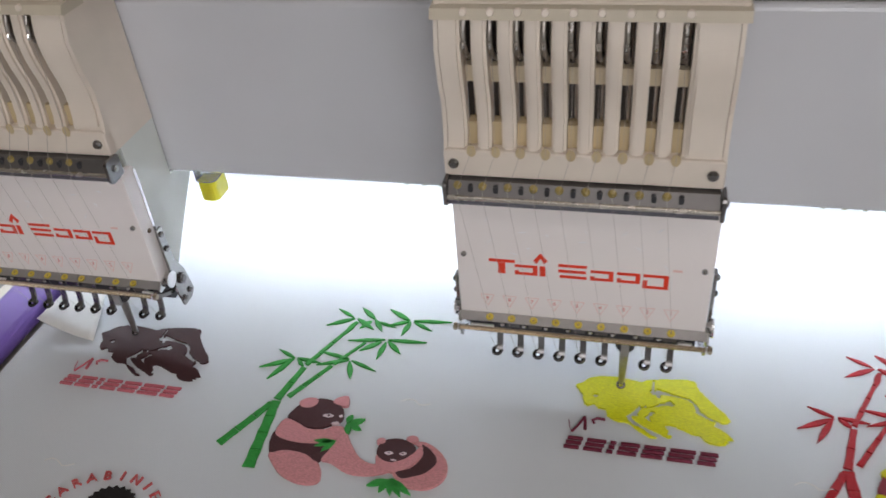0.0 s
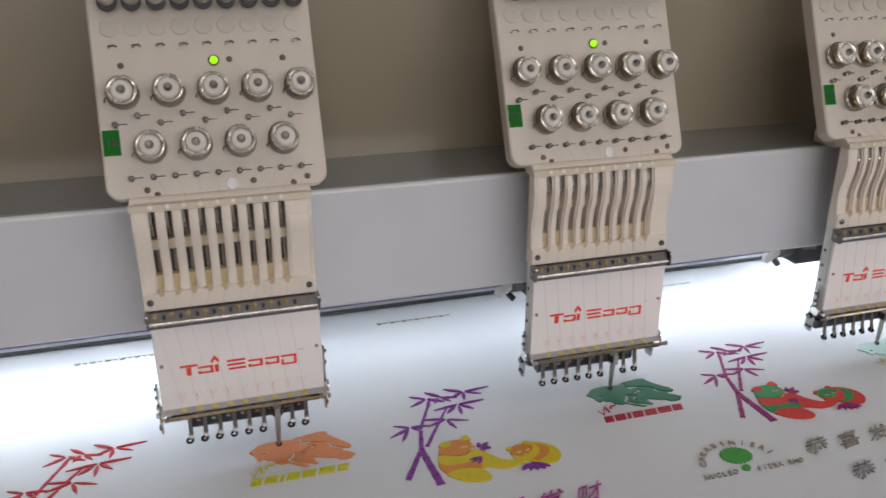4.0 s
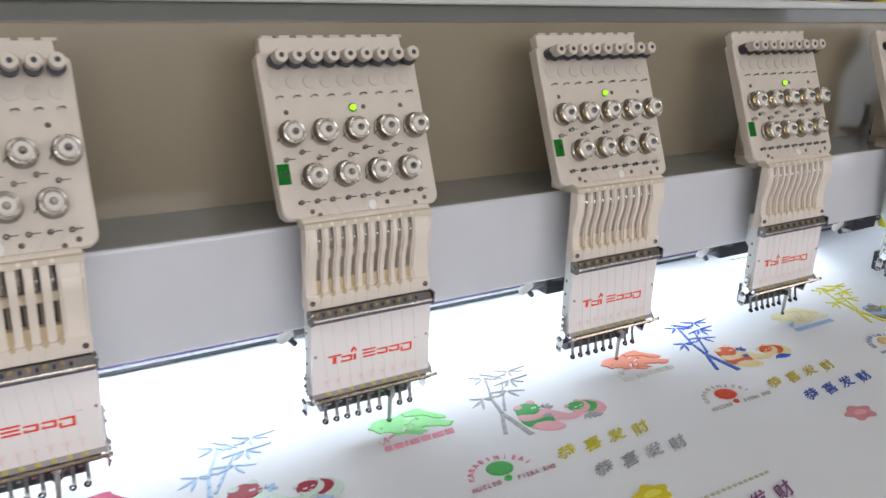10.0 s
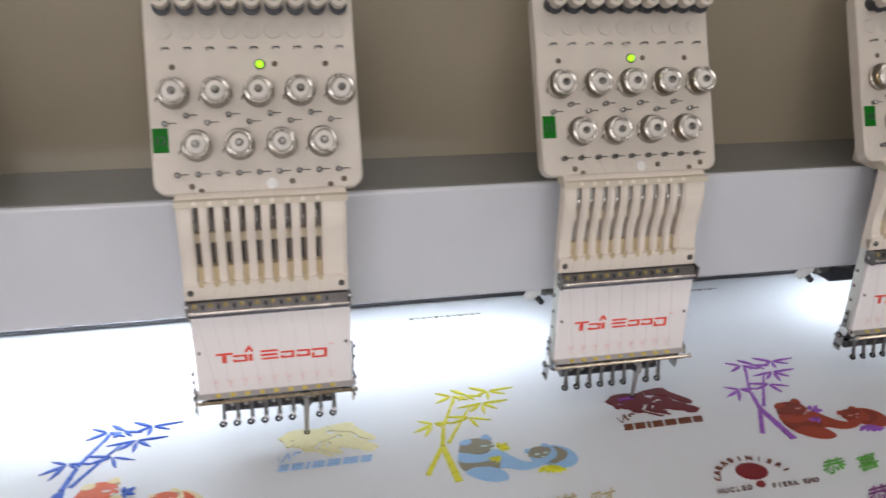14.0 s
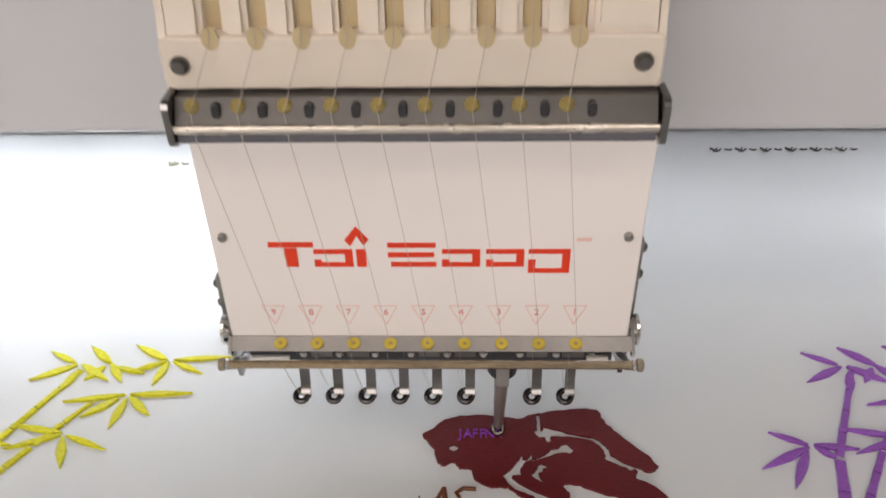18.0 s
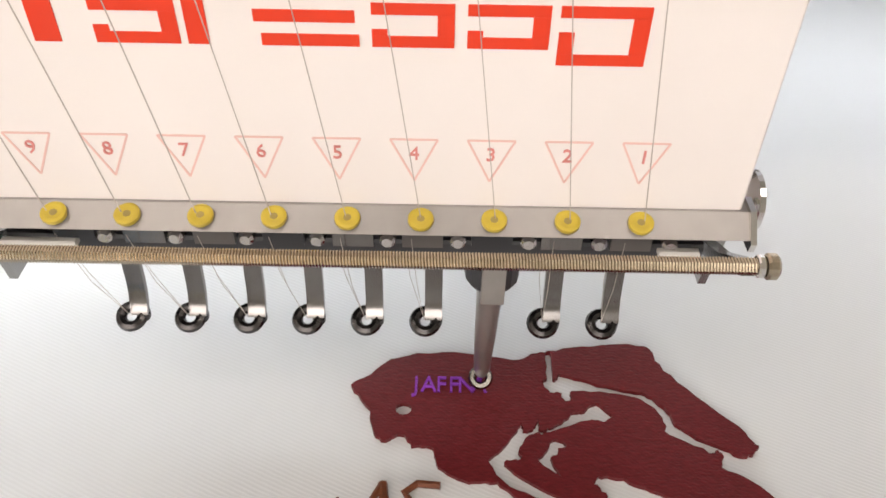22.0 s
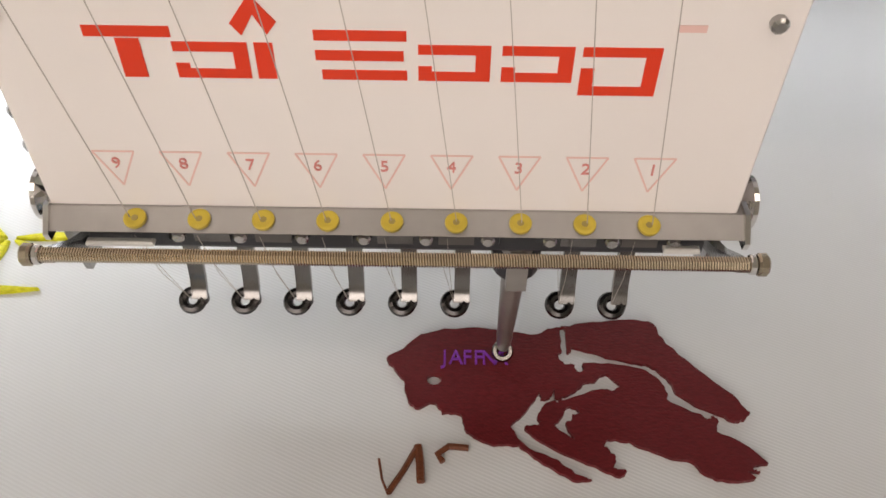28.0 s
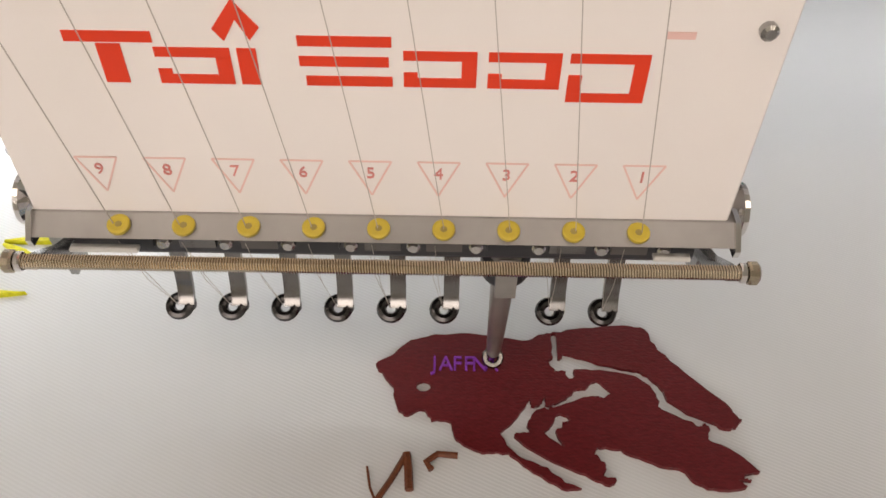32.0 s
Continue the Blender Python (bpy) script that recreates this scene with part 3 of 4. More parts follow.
    for x, deep in ((-67, 12), (61.5, 44)):
        part("cover_side", made(slab, [(6, 232), (2, 224), (-1, 211), (0.5, 196), (4, 182), (3, 166), (0, 156), (0, 146), (deep, 146), (deep, 232)], x, x + 2, 0, along), CREAM, h)
    part("cover_base", made(slab, rounded(-67, 63.5, 146.2, 160.5, 2, 2), -6, 0.8, 0.6, FRONT), CREAM, h)
    part("cover_top", made(slab, [(1, 224.5), (-1, 225.3), (1, 229.6), (18, 231.2), (18, 224.5)], -68, 65, 0, along), TAN, h)
    part("cover_lip", made(slab, [(5, 230.2), (5, 231.2), (8, 232.8), (20, 233.4), (20, 231.3)], -67, 64, 0, along), CREAM, h)
    for i in range(9):
        part("cover_dot", made(lathe, (-53 + 11.78 * i, 1, 228), (-53 + 11.78 * i, -0.4, 228.4), ((0, 2.2), (1, 1.5)), 10), CREAM, h)
    part("cover_side_pad", made(slab, [(3.4, 219), (-1.2, 212), (-0.6, 200), (2.4, 184), (2.6, 172), (0.4, 163), (6, 163), (8, 219)], 46.5, 60.8, 0, along), CREAM, h, smooth=True)
    # thin dark sheet painted as the shade behind the ribs
    part("slot_shade_sheet", made(slab, [(14, 150), (14, 229), (16, 229), (16, 150)], -56, 50, 0, along), SLOT_SHADE, h, "near-black sheet giving the slots their shade")
    part("cover_back", made(slab, [(16.2, 150), (16.2, 229), (19, 229), (19, 150)], -44, 60, 0, along), CREAM, h)
    for s in lean:
        part("slot_block", made(slab, [(6, 160.2), (7, 172), (13.8, 172), (13.8, 160.2)], s - 2.3, s + 2.3, 0, along), AMBER, h, "amber block inside the slots")
        part("slot_foot", made(slab, ellipse(s, 160.4, 2.3, 3.2, 14), 0.7, 1.0, 0, FRONT), AMBER, h)
    part("slot_block", made(slab, [(9, 192), (9, 200), (13.8, 200), (13.8, 192)], -55.5, 50, 0, along), CREAM_DARK, h)
    for s in lean:
        lv = part("take_up_lever", made(wire, [(s - 1.0, 13, 231), (s - 1.1, 7, 227), (s - 1.2, 3, 219), (s - 1.0, 2, 213), (s - 0.8, 6, 207), (s - 0.6, 13, 202)], 1.25, 8), LEVER, h)
        part("lever_eye", made(torus, (s - 0.9, 1.6, 213), (1, 0, 0), 1.5, 0.75, 12, 6), CHROME, lv)
        part("needle_rod", made(rod, (s + 0.9, 12, 172), (s + 0.9, 12, 230), 0.8, 8), CHROME, h)
    for x, z in ((-62, 153.3), (58.1, 153.5)):
        part("screw", made(lathe, (x, 0, z), (x, -3.2, z), ((0, 2.6), (0.6, 2.6), (1, 1.7)), 12), FOOT, h)
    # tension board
    part("tension_board", made(slab, rounded(-82.5, 79.5, -9, 146, 10, 5, 4), -13, 0, 1.2, BOARD), CREAM_DIM, h, "cream plastic thread tension board")
    part("board_cap", made(slab, rounded(-77, 69, 142, 161, 2, 2), -14, -3, 1.0, BOARD), CREAM_DIM, h)
    part("board_body", made(slab, [(40, 216.8), (34, 232), (46, 268), (84, 356), (92, 356), (92, 216.8)], -24, 24, 0, along), CREAM_DIM, h)
    part("board_foot", made(slab, rounded(-54, 56, 30, 66, 4, 2), 216.8, 229, 1, ID), CREAM_DIM, h)
    for k in range(9):
        x = -67 + 16.75 * k
        part("comb_tooth", made(box, x - 6, x + 5, 160.5, 163.5, -12, -4, 0.5, BOARD), CREAM_DIM, h)
        r = part("thread_roller", made(lathe, (x, 138, -3), (x, 136.5, 24), ((0, 5.0), (0.5, 5.0), (0.52, 6.3), (0.96, 6.5), (1, 5.8)), 18, BOARD), CREAM_DIM, h)
        part("core", made(lathe, (x, 137.9, -2.5), (x, 137.4, 11), ((0, 6.2), (0.8, 6.4), (1, 6.2)), 18, BOARD), BLACK, r)
        part("bore", made(lathe, (x, 136.6, 23.6), (x, 136.5, 24.6), ((0, 2.5), (1, 2.3)), 10, BOARD), BLACK, r)
        part("felt_pad", made(lathe, (x, 134.2, 10.5), (x, 134.0, 13.2), ((0, 7.2), (1, 7.0)), 18, BOARD), BLACK, r)
        part("round_window", made(slab, ellipse(x - 1.5, 118, 6.6, 6.6, 16), 0, 0.7, 0.3, BOARD), EMBOSS, h)
        part("wire_loop", made(wire, [(x - 3, 103.5, 0), (x - 3, 103.5, 3.5), (x + 1.5, 104, 4.5), (x + 2.5, 103.2, 3)], 0.9, 6, BOARD), PIN, h)
    pins = [(-55 + 32 * k, 52) for k in range(4)] + [(-71 + 31.8 * k, 46) for k in range(5)] + [(-64 + 15.5 * k, 6) for k in range(9)]
    for x, v in pins:
        p = part("guide_pin", made(lathe, (x, v, 0), (x, v, 5.5), ((0, 2.2), (0.2, 1.5), (0.7, 1.5), (0.75, 2.3), (0.9, 2.1), (1, 1.3)), 10, BOARD), PIN if v > 10 else FOOT, h)
        part("wire_tail", made(wire, [(x + 1.5, v, 2.5), (x + 6, v + 0.3, 3.2), (x + 8.5, v + 0.2, 2.4)], 0.42, 5, BOARD), FOOT, p)
    for x, v in ((-63, 90), (15, 91.5), (55, 91), (-54, -3), (-47, -7), (23, -2), (53, -6), (64, -2)):
        part("hole_screw", made(lathe, (x, v, -0.4), (x, v, 0.8), ((0, 2.4), (0.6, 2.4), (1, 1.2)), 10, BOARD), HOLE, h)
    part("round_boss", made(slab, ellipse(7, -3, 4.5, 4.5, 18), 0, 0.9, 0.4, BOARD), WHITECAP, h)
    part("led_rim", made(torus, (3.4, 91, 1.2), (0, 0, 1), 3.5, 0.7, 16, 6, BOARD), HOLE, h)
    part("led", made(lathe, (3.4, 91, 0), (3.4, 91, 5), ((0, 3.0), (0.5, 2.9), (0.85, 2.2), (1, 1.0)), 12, BOARD), LED, h, "lit green indicator")
    part("green_label", made(box, -81, -69, 24, 43, 0, 0.5, 0.1, BOARD), GREEN, h, "green switch label")
    knobs = [(-63.4 + 32.2 * k, 68.8) for k in range(5)] + [(-48.3 + 32.4 * k, 27.8) for k in range(4)]
    for x, v in knobs:
        kb = part("tension_knob", made(lathe, (x, v, 0), (x, v, 5), ((0, 10.5), (0.3, 12.0), (0.8, 12.0), (1, 10.5)), 20, BOARD), KNOB_DISC, h, "chrome thread tension knob")
        part("spring_coil", made(lathe, (x, v, 5), (x, v, 12), ((0, 6), (0.2, 7.2), (0.4, 6), (0.6, 7.2), (0.8, 6), (1, 7)), 14, BOARD), BRASS, kb)
        part("front_ring", made(torus, (x, v, 14), (0, 0, 1), 9.4, 1.7, 24, 8, BOARD), KNOB, kb)
        part("cap", made(lathe, (x, v, 10.5), (x, v, 16.5), ((0, 8.0), (0.8, 7.6), (1, 6.4)), 18, BOARD), CAP, kb)
        part("nut", made(lathe, (x, v, 16.5), (x, v, 21), ((0, 3.4), (0.5, 3.2), (1, 1.8)), 8, BOARD), PIN, kb)
        part("check_spring", made(wire, [(x + 11 * math.cos(a), v + 11 * math.sin(a) + 1.5, 6) for a in [radians(40 + 20 * j) for j in range(9)]] + [(x - 13, v - 4, 5), (x - 13, v - 6, 3.5)], 0.4, 5, BOARD), BLACK, kb)
    # needle end
    part("eyelet_bar", made(slab, [(-3, 54.8), (-5.4, 55.6), (-1.6, 58.6), (3, 58.6), (3, 54.8)], -64.5, 66, 0, along), BAR, h, "brushed steel eyelet bar")
    for i in range(9):
        c, d = Vector((48 - 12 * i, -3.7, 57.6)), Vector((0, -0.28, 0.96))
        e = part("eyelet", made(lathe, c - d * 0.6, c + d * 0.5, ((0, 2.0), (0.4, 2.15), (0.85, 2.1), (1, 1.8), (0.96, 1.4), (0.8, 1.0)), 20), EYELET, h, smooth=True)
        part("bore", made(lathe, c + d * 0.2, c + d * 0.33, ((0, 0.7), (1, 0.65)), 8), EYELET_DIM, e)
    sp = part("spring_rod", made(rod, (-65.6, -11.9, 56), (67.4, -11.9, 56), 0.95), BRONZE, h, "bronze spring rod")
    bm = B()
    turns, per = 260, 6
    wire(bm, [(-63.5 + 129 * j / (turns * per), -11.9 + 1.28 * math.cos(6.2832 * j / per), 56 + 1.28 * math.sin(6.2832 * j / per)) for j in range(turns * per + 1)], 0.235, 4)
    part("coil_spring", bm, BRONZE, sp)
    for s, x in ((-1, -65.6), (1, 67.4)):
        part("rod_end", made(lathe, (x - 1, -11.9, 56), (x + 1, -11.9, 56), ((0, 1.8), (0.2, 2.2), (0.8, 2.2), (1, 1.8)), 12), BRONZE, sp)
        part("rod_arm", made(strip, [(-12, 55.6), (-8, 53), (-2, 48.5), (6, 44.5), (14, 42.5), (22, 43)], x - 1.2 - s * 3.4, x + 1.2 - s * 3.4, 2.4), FOOT, h, smooth=True)
        part("spring_collar", made(lathe, (x - s * 2.4, -11.9, 56), (x - s * 1.2, -11.9, 56), ((0, 1.7), (0.2, 1.9), (0.8, 1.9), (1, 1.7)), 12), CHROME, sp)
        part("bar_clip", made(slab, [(-5.8, 53.6), (-6.2, 55.4), (-2.4, 59.4), (1.5, 59.4), (1.5, 53.6)], x - 0.5 - s * 1.0, x + 0.5 - s * 1.0, 0, along), CHROME, h, "bright chrome end clip")
    for s, x in ((-1, -66), (1, 66.5)):
        part("thumb_wheel", made(lathe, (x - s, 5, 56), (x + s * 3.2, 5, 56), ((0, 2.6), (0.3, 3.4), (0.7, 5.3), (0.92, 5.3), (1, 4.2)), 24), CHROME, h)
    part("needle_case", made(slab, [(5, 46), (3, 53.4), (22, 53.4), (21, 44), (17, 41), (9, 41)], -59, 60, 0, along), BLACK, h, "dark needle bar case")
    part("lower_case", made(slab, [(20, 26.5), (20, 53), (34, 53), (34, 24.5), (24, 23)], -46, 52, 0, along), BRACKET, h, "dark case behind the presser feet")
    for i in range(8):
        part("case_stud", made(lathe, (45 - 11.94 * i, 20.2, 34), (45 - 11.94 * i, 17.6, 33.2), ((0, 2.2), (0.5, 2.4), (0.8, 2.2), (1, 1.3)), 10), PIN, h)
    part("case_rail", made(slab, rounded(0, 4, 46, 50, 1, 2), -60, 61, 0, along), BLACK, h)
    for i in range(9):
        part("clamp_block", made(box, 44.5 - 11.94 * i, 51.5 - 11.94 * i, -1, 6, 49, 54, 0.6), (GREYBAR, BLACK, FOOT)[(i * 2) % 3], h)
        part("clamp_screw", made(lathe, (54.2 - 11.94 * i, 0, 51.6), (54.0 - 11.94 * i, -3.4, 52.0), ((0, 1.1), (0.3, 1.4), (0.8, 1.4), (1, 0.9)), 10), STEEL, h)
    for x0, x1 in ((-59, -46), (52, 59)):
        part("white_stop", made(box, x0, x1, -4.2, -2.6, 50.6, 51.6, 0.3), WHITECAP, h)
    for i in range(9):
        x = 48.6 - 11.94 * i
        low = i == 2
        if low:
            f = part("presser_foot", made(lathe, (x + 0.8, 7.5, 52), (x - 0.2, 8.6, 4.2), ((0, 3.6), (0.25, 3.6), (0.34, 2.8), (0.75, 2.2), (0.97, 1.7), (1, 1.3)), 14), SHANK, h, "lowered polished steel presser foot", True)
            part("needle", made(lathe, (x - 0.1, 8.6, 8), (x - 0.2, 8.8, 0.5), ((0, 0.9), (0.6, 0.7), (1, 0.25)), 8), CHROME, f)
            part("collar", made(lathe, (x + 0.6, 8.6, 40), (x + 0.5, 8.9, 32.5), ((0, 4.2), (0.15, 5.3), (0.8, 5.3), (1, 4.4)), 16), BLACK, f)
            part("clamp", made(box, x - 1.7, x + 2.7, 2.2, 4.4, 32, 42, 0.7), SHANK, f)
            part("foot_ring", made(torus, (x - 0.3, 8.0, 3.4), (0, -0.6, 1), 1.9, 0.8, 16, 6), FOOT, f)
            continue
        f = part("presser_foot", made(strip, [(12.5, 54), (12.2, 42), (11.4, 33), (10.9, 28.5), (10.4, 26), (9.6, 23.8), (8.7, 22.2), (8.0, 21.4)], x - 0.5, x + 3.0, 1.3), FOOT, h, "polished steel presser foot", True)
        part("toe", made(slab, ellipse(x + 2.0, 9.2, 1.0, 1.9, 14, 0.3), 20.2, 21.8, 0.5), RING, f, smooth=True)
        part("foot_ring", made(torus, (x - 0.4, 8.0, 21.0), (0, -0.55, 1), 2.15, 1.15, 20, 8), RING, f, smooth=True)
        part("needle_bar", made(lathe, (x + 0.6, 17, 56), (x + 0.6, 16.5, 40), ((0, 2.6), (0.5, 2.6), (0.55, 1.9), (1, 1.6)), 10), STEEL, h)
    for i in (0, 1, 3, 4, 5, 6, 7, 8):
        x = 48.6 - 11.94 * i
        for dx, yy in ((-1.8, 1.0), (-0.4, -1.5)):
            part("thread", made(wire, [(x + dx - 2, yy - 2, 53), (x + dx - 1.2, yy + 2, 38), (x - 0.6, 7.6, 22)], 0.06, 4), THREAD, h)
    # side brackets with screws
    for s in (-1, 1):
        x = s * 66.5
        if s > 0:
            prof = [(8, 90), (13, 90), (15, 64), (21, 52), (24, 34), (20, 30), (11, 30), (8, 44)]
            bolts = ((10.5, 86, 1.8), (11, 75, 1.8), (15, 49, 3.6), (12.5, 35, 2.0), (19.5, 36, 2.0))
        else:
            prof = [(5, 78), (9.5, 78), (10.5, 58), (15, 48), (16, 35), (13, 32), (7, 32), (5, 44)]
            bolts = ((7.2, 74, 1.6), (7.4, 66, 1.6), (10.5, 48, 3.0), (9, 36, 1.7), (13, 36, 1.7))
        br = part("side_bracket", made(slab, prof, min(x, x + s * 1.6), max(x, x + s * 1.6), 0, along), PIN, h, "steel bracket with dark screws")
        for yy, zz, r in bolts:
            part("screw", made(lathe, (x + s * 1.4, yy, zz), (x + s * (4.2 if r > 2.5 else 3.2), yy, zz), ((0, r), (0.6, r), (1, r * 0.6)), 12), FOOT, br)
    for zz in (72, 88, 104, 120):
        part("screw", made(lathe, (-64, 10, zz), (-65.6, 10, zz), ((0, 1.7), (0.6, 1.7), (1, 1.1)), 10), HOLE, h)
    # release lever and solenoid left of the arm, oil cup on its other side
    part("release_lever", made(wire, [(-70, 104, 100), (-60, 102, 90), (-47, 100, 72), (-42, 99, 66)], 3.4, 6), BLACK, h, "black release lever")
    part("solenoid", made(lathe, (-46, 100, 84), (-6, 98, 90), ((0, 8), (0.08, 10), (0.55, 10), (0.57, 13), (1, 13)), 16), GREYBAR, h, "grey solenoid")
    part("solenoid_tip", made(lathe, (-60, 100, 72), (-46, 100, 84), ((0, 4), (0.3, 5.5), (1, 7)), 12), WHITECAP, h)
    part("solenoid_box", made(box, -30, 30, 86, 112, 70, 106, 2), BLACK, h)
    part("bracket_rod", made(rod, (-96, 104, 92), (-20, 104, 98), 2.2), STEEL, h)
    oc = part("oil_cup", made(slab, rounded(55, 70, 76, 97, 4, 3), 80, 93, 1, ID), CLEAR, h, "clear plastic oil cup")
    part("oil", made(slab, rounded(56, 69, 77, 96, 4, 3), 65, 81, 2, ID), OIL, oc, "bright yellow oil")
    # threads
    for i in range(9):
        xt, xb = -60 + 12.35 * i, -48 + 12 * i
        part("thread", made(wire, [(xt, -6.8, 142.4), (xt + 1, -9.3, 136), (xb, -5.4, 59.5)], 0.10, 4), THREAD, h)
        part("thread", made(wire, [(xt, -6.8, 142.4), (lean[i], -1.5, 160), (lean[i], 1.5, 213)], 0.12, 4), THREAD, h)
        xp = -64 + 15.5 * i
        part("thread", made(wire, [(xp, 24.5 - 0, 248), (lean[i] + 2, 4, 233)], 0.12, 4), THREAD, h)
    return h


def text(name, body, x, y, size, m, lift, material, parent, turn=0.0, thick=0.12, squeeze=1.0, lean=0.0, thin=0.0):
    """Lettering as a thin solid in the built-in face, centred on x, y of the plane m."""
    cu = bpy.data.curves.new(name, "FONT")
    cu.body, cu.size, cu.align_x, cu.align_y, cu.extrude, cu.shear = body, size, "CENTER", "CENTER", thick, lean
    cu.resolution_u, cu.offset = 2, -thin
    tmp = bpy.data.objects.new(name, cu)
    me = bpy.data.meshes.new_from_object(tmp)
    bpy.data.objects.remove(tmp)
    mm = Matrix.Diagonal((MM, MM, MM, 1)) @ m @ Matrix.Translation((x, y, lift + thick)) @ Matrix.Rotation(turn, 4, "Z") @ Matrix.Diagonal((squeeze, 1, 1, 1))
    me.transform(mm)
    me.materials.clear()
    me.materials.append(material)
    me.name = name
    ob = new(name, me)
    ob.parent = parent
    return ob


first = head()
cb = thing("black_cable", "loose black cable behind the tension board", "cable", "cables behind the heads")
part("lead", made(wire, [(30, 112, 226), (55, 112, 221), (84, 104, 221), (96, 106, 225), (90, 114, 238), (74, 124, 262)], 4.2, 8), BLACK, cb, smooth=True)
for k in (7, 8, 9):
    copy_thing(cb, Matrix.Translation((k * PITCH - 0.02, 0, 0)))

units = [first] + [copy_thing(first, Matrix.Translation((k * PITCH, 0, 0))) for k in range(1, HEADS)]
for k, u in enumerate(units):
    text("unit_number", str(20 - k), -75, 33, 9.5, BOARD, 0.5, BLACK, u, 0, 0.3)

# glints on creases in the clear film still stuck on the first face plates, painted as white slivers
rng = random.Random(21)
for u in units[:2]:
    for i in range(16):
        x, z, a, n = rng.uniform(-56, 54), rng.uniform(96, 126), rng.uniform(-0.9, 0.9), rng.uniform(1.5, 5.5)
        dx, dz = n * math.cos(a), n * math.sin(a)
        part("film_glint", made(slab, [(x, z), (x + dx * 0.5, z + dz * 0.5 - 0.35), (x + dx, z + dz), (x + dx * 0.5, z + dz * 0.5 + 0.25)], 1.0, 1.25, 0, FRONT), FILM, u)


# ---------------------------------------------------------------- cloth and embroidery
def cloth():
    ob = thing("cloth", "white twill cloth stretched under the heads, covered in rows of embroidery", "cloth")
    x0, x1, y0, y1 = -50, X1 * 1000 - 60, -520, 335
    nx, ny = 260, 50
    bm = B()
    grid = []
    for j in range(ny + 1):
        row = []
        for i in range(nx + 1):
            x, y = x0 + (x1 - x0) * i / nx, y0 + (y1 - y0) * j / ny
            z = -0.35 + 0.35 * noise.noise((x * 0.012, y * 0.010, 0.3)) - 0.2
            row.append(bm.verts.new(Vector((x, y, z)) * MM))
        grid.append(row)
    for j in range(ny):
        for i in range(nx):
            bm.faces.new((grid[j][i], grid[j][i + 1], grid[j + 1][i + 1], grid[j + 1][i]))
    part("sheet", bm, CLOTH, ob, smooth=True)
    return ob


sheet = cloth()


def patch(name, outline, colour, parent, kx, lift=0.0, thick=0.7, holes=()):
    """A stitched area with a slightly raised, bevelled edge."""
    bm = B()
    if not holes:
        slab(bm, [(x + kx, y) for x, y in outline], -0.6, lift + thick, 0.35)
    else:
        loops = [outline] + list(holes)
        edges, rings = [], []
        for lp in loops:
            vs = [bm.verts.new(Vector((x + kx, y, lift + thick)) * MM) for x, y in lp]
            rings.append(vs)
            edges += [bm.edges.new((vs[i - 1], vs[i])) for i in range(len(vs))]
        bmesh.ops.triangle_fill(bm, use_beauty=True, use_dissolve=False, edges=edges)
        for vs in rings:
            low = [bm.verts.new(v.co - Vector((0, 0, 1.3 * MM))) for v in vs]
            for i in range(len(vs)):
                bm.faces.new((vs[i - 1], vs[i], low[i], low[i - 1]))
    return part(name, bm, stitch(colour), parent)


def smooth_loop(pts, sub=3):
    out, n = [], len(pts)
    for i in range(n):
        p0, p1, p2, p3 = (Vector(pts[(i + d) % n]) for d in (-1, 0, 1, 2))
        for s in range(sub):
            t = s / sub
            out.append(tuple(0.5 * ((2 * p1) + (p2 - p0) * t + (2 * p0 - 5 * p1 + 4 * p2 - p3) * t * t + (3 * p1 - p0 - 3 * p2 + p3) * t * t * t)))
    return out


def stem(bm, a, b, w0, w1, kx, z=0.7):
    d = Vector((b[0] - a[0], b[1] - a[1]))
    n = max(1, round(d.length / 13))
    u = d.normalized()
    v = Vector((-u.y, u.x))
    for i in range(n):
        p, q = Vector(a) + d * (i / n) + u * 0.25, Vector(a) + d * ((i + 1) / n) - u * 0.25
        wa, wb = w0 + (w1 - w0) * i / n, w0 + (w1 - w0) * (i + 1) / n
        mid = (p + q) / 2
        wm = (wa + wb) / 2 * 0.86
        slab(bm, [(r.x + kx, r.y) for r in (p - v * wa, mid - v * wm, q - v * wb, q + v * wb, mid + v * wm, p + v * wa)], -0.6, z, 0.3)


def leaf(bm, c, tip, w, kx, z=0.6):
    c, t = Vector(c), Vector(tip)
    d = t - c
    u = d.normalized()
    v = Vector((-u.y, u.x))
    pts = []
    for s, k in ((0, 0.25), (0.2, 0.75), (0.45, 1.0), (0.7, 0.7), (0.9, 0.25)):
        pts.append(c + d * s + v * w * k)
    pts.append(t)
    for s, k in ((0.9, 0.25), (0.7, 0.7), (0.45, 1.0), (0.2, 0.75), (0, 0.25)):
        pts.append(c + d * s - v * w * k)
    slab(bm, [(p.x + kx, p.y) for p in pts], -0.6, z, 0.35)


def ragged(pts, amount=0.22, seed=5):
    """Stitch ends along the edge."""
    rng = random.Random(seed)
    return [(x + rng.uniform(-amount, amount), y + rng.uniform(-amount, amount)) for x, y in pts]


# outline of the stitched shape, from its tip round by the upper edge
CREST = [(-2.7, 7.5), (0.2, 9.9), (4.8, 14.3), (9.6, 16.6), (20.4, 17.4), (33.1, 15.7), (38.1, 17.5), (40.4, 18.3)]
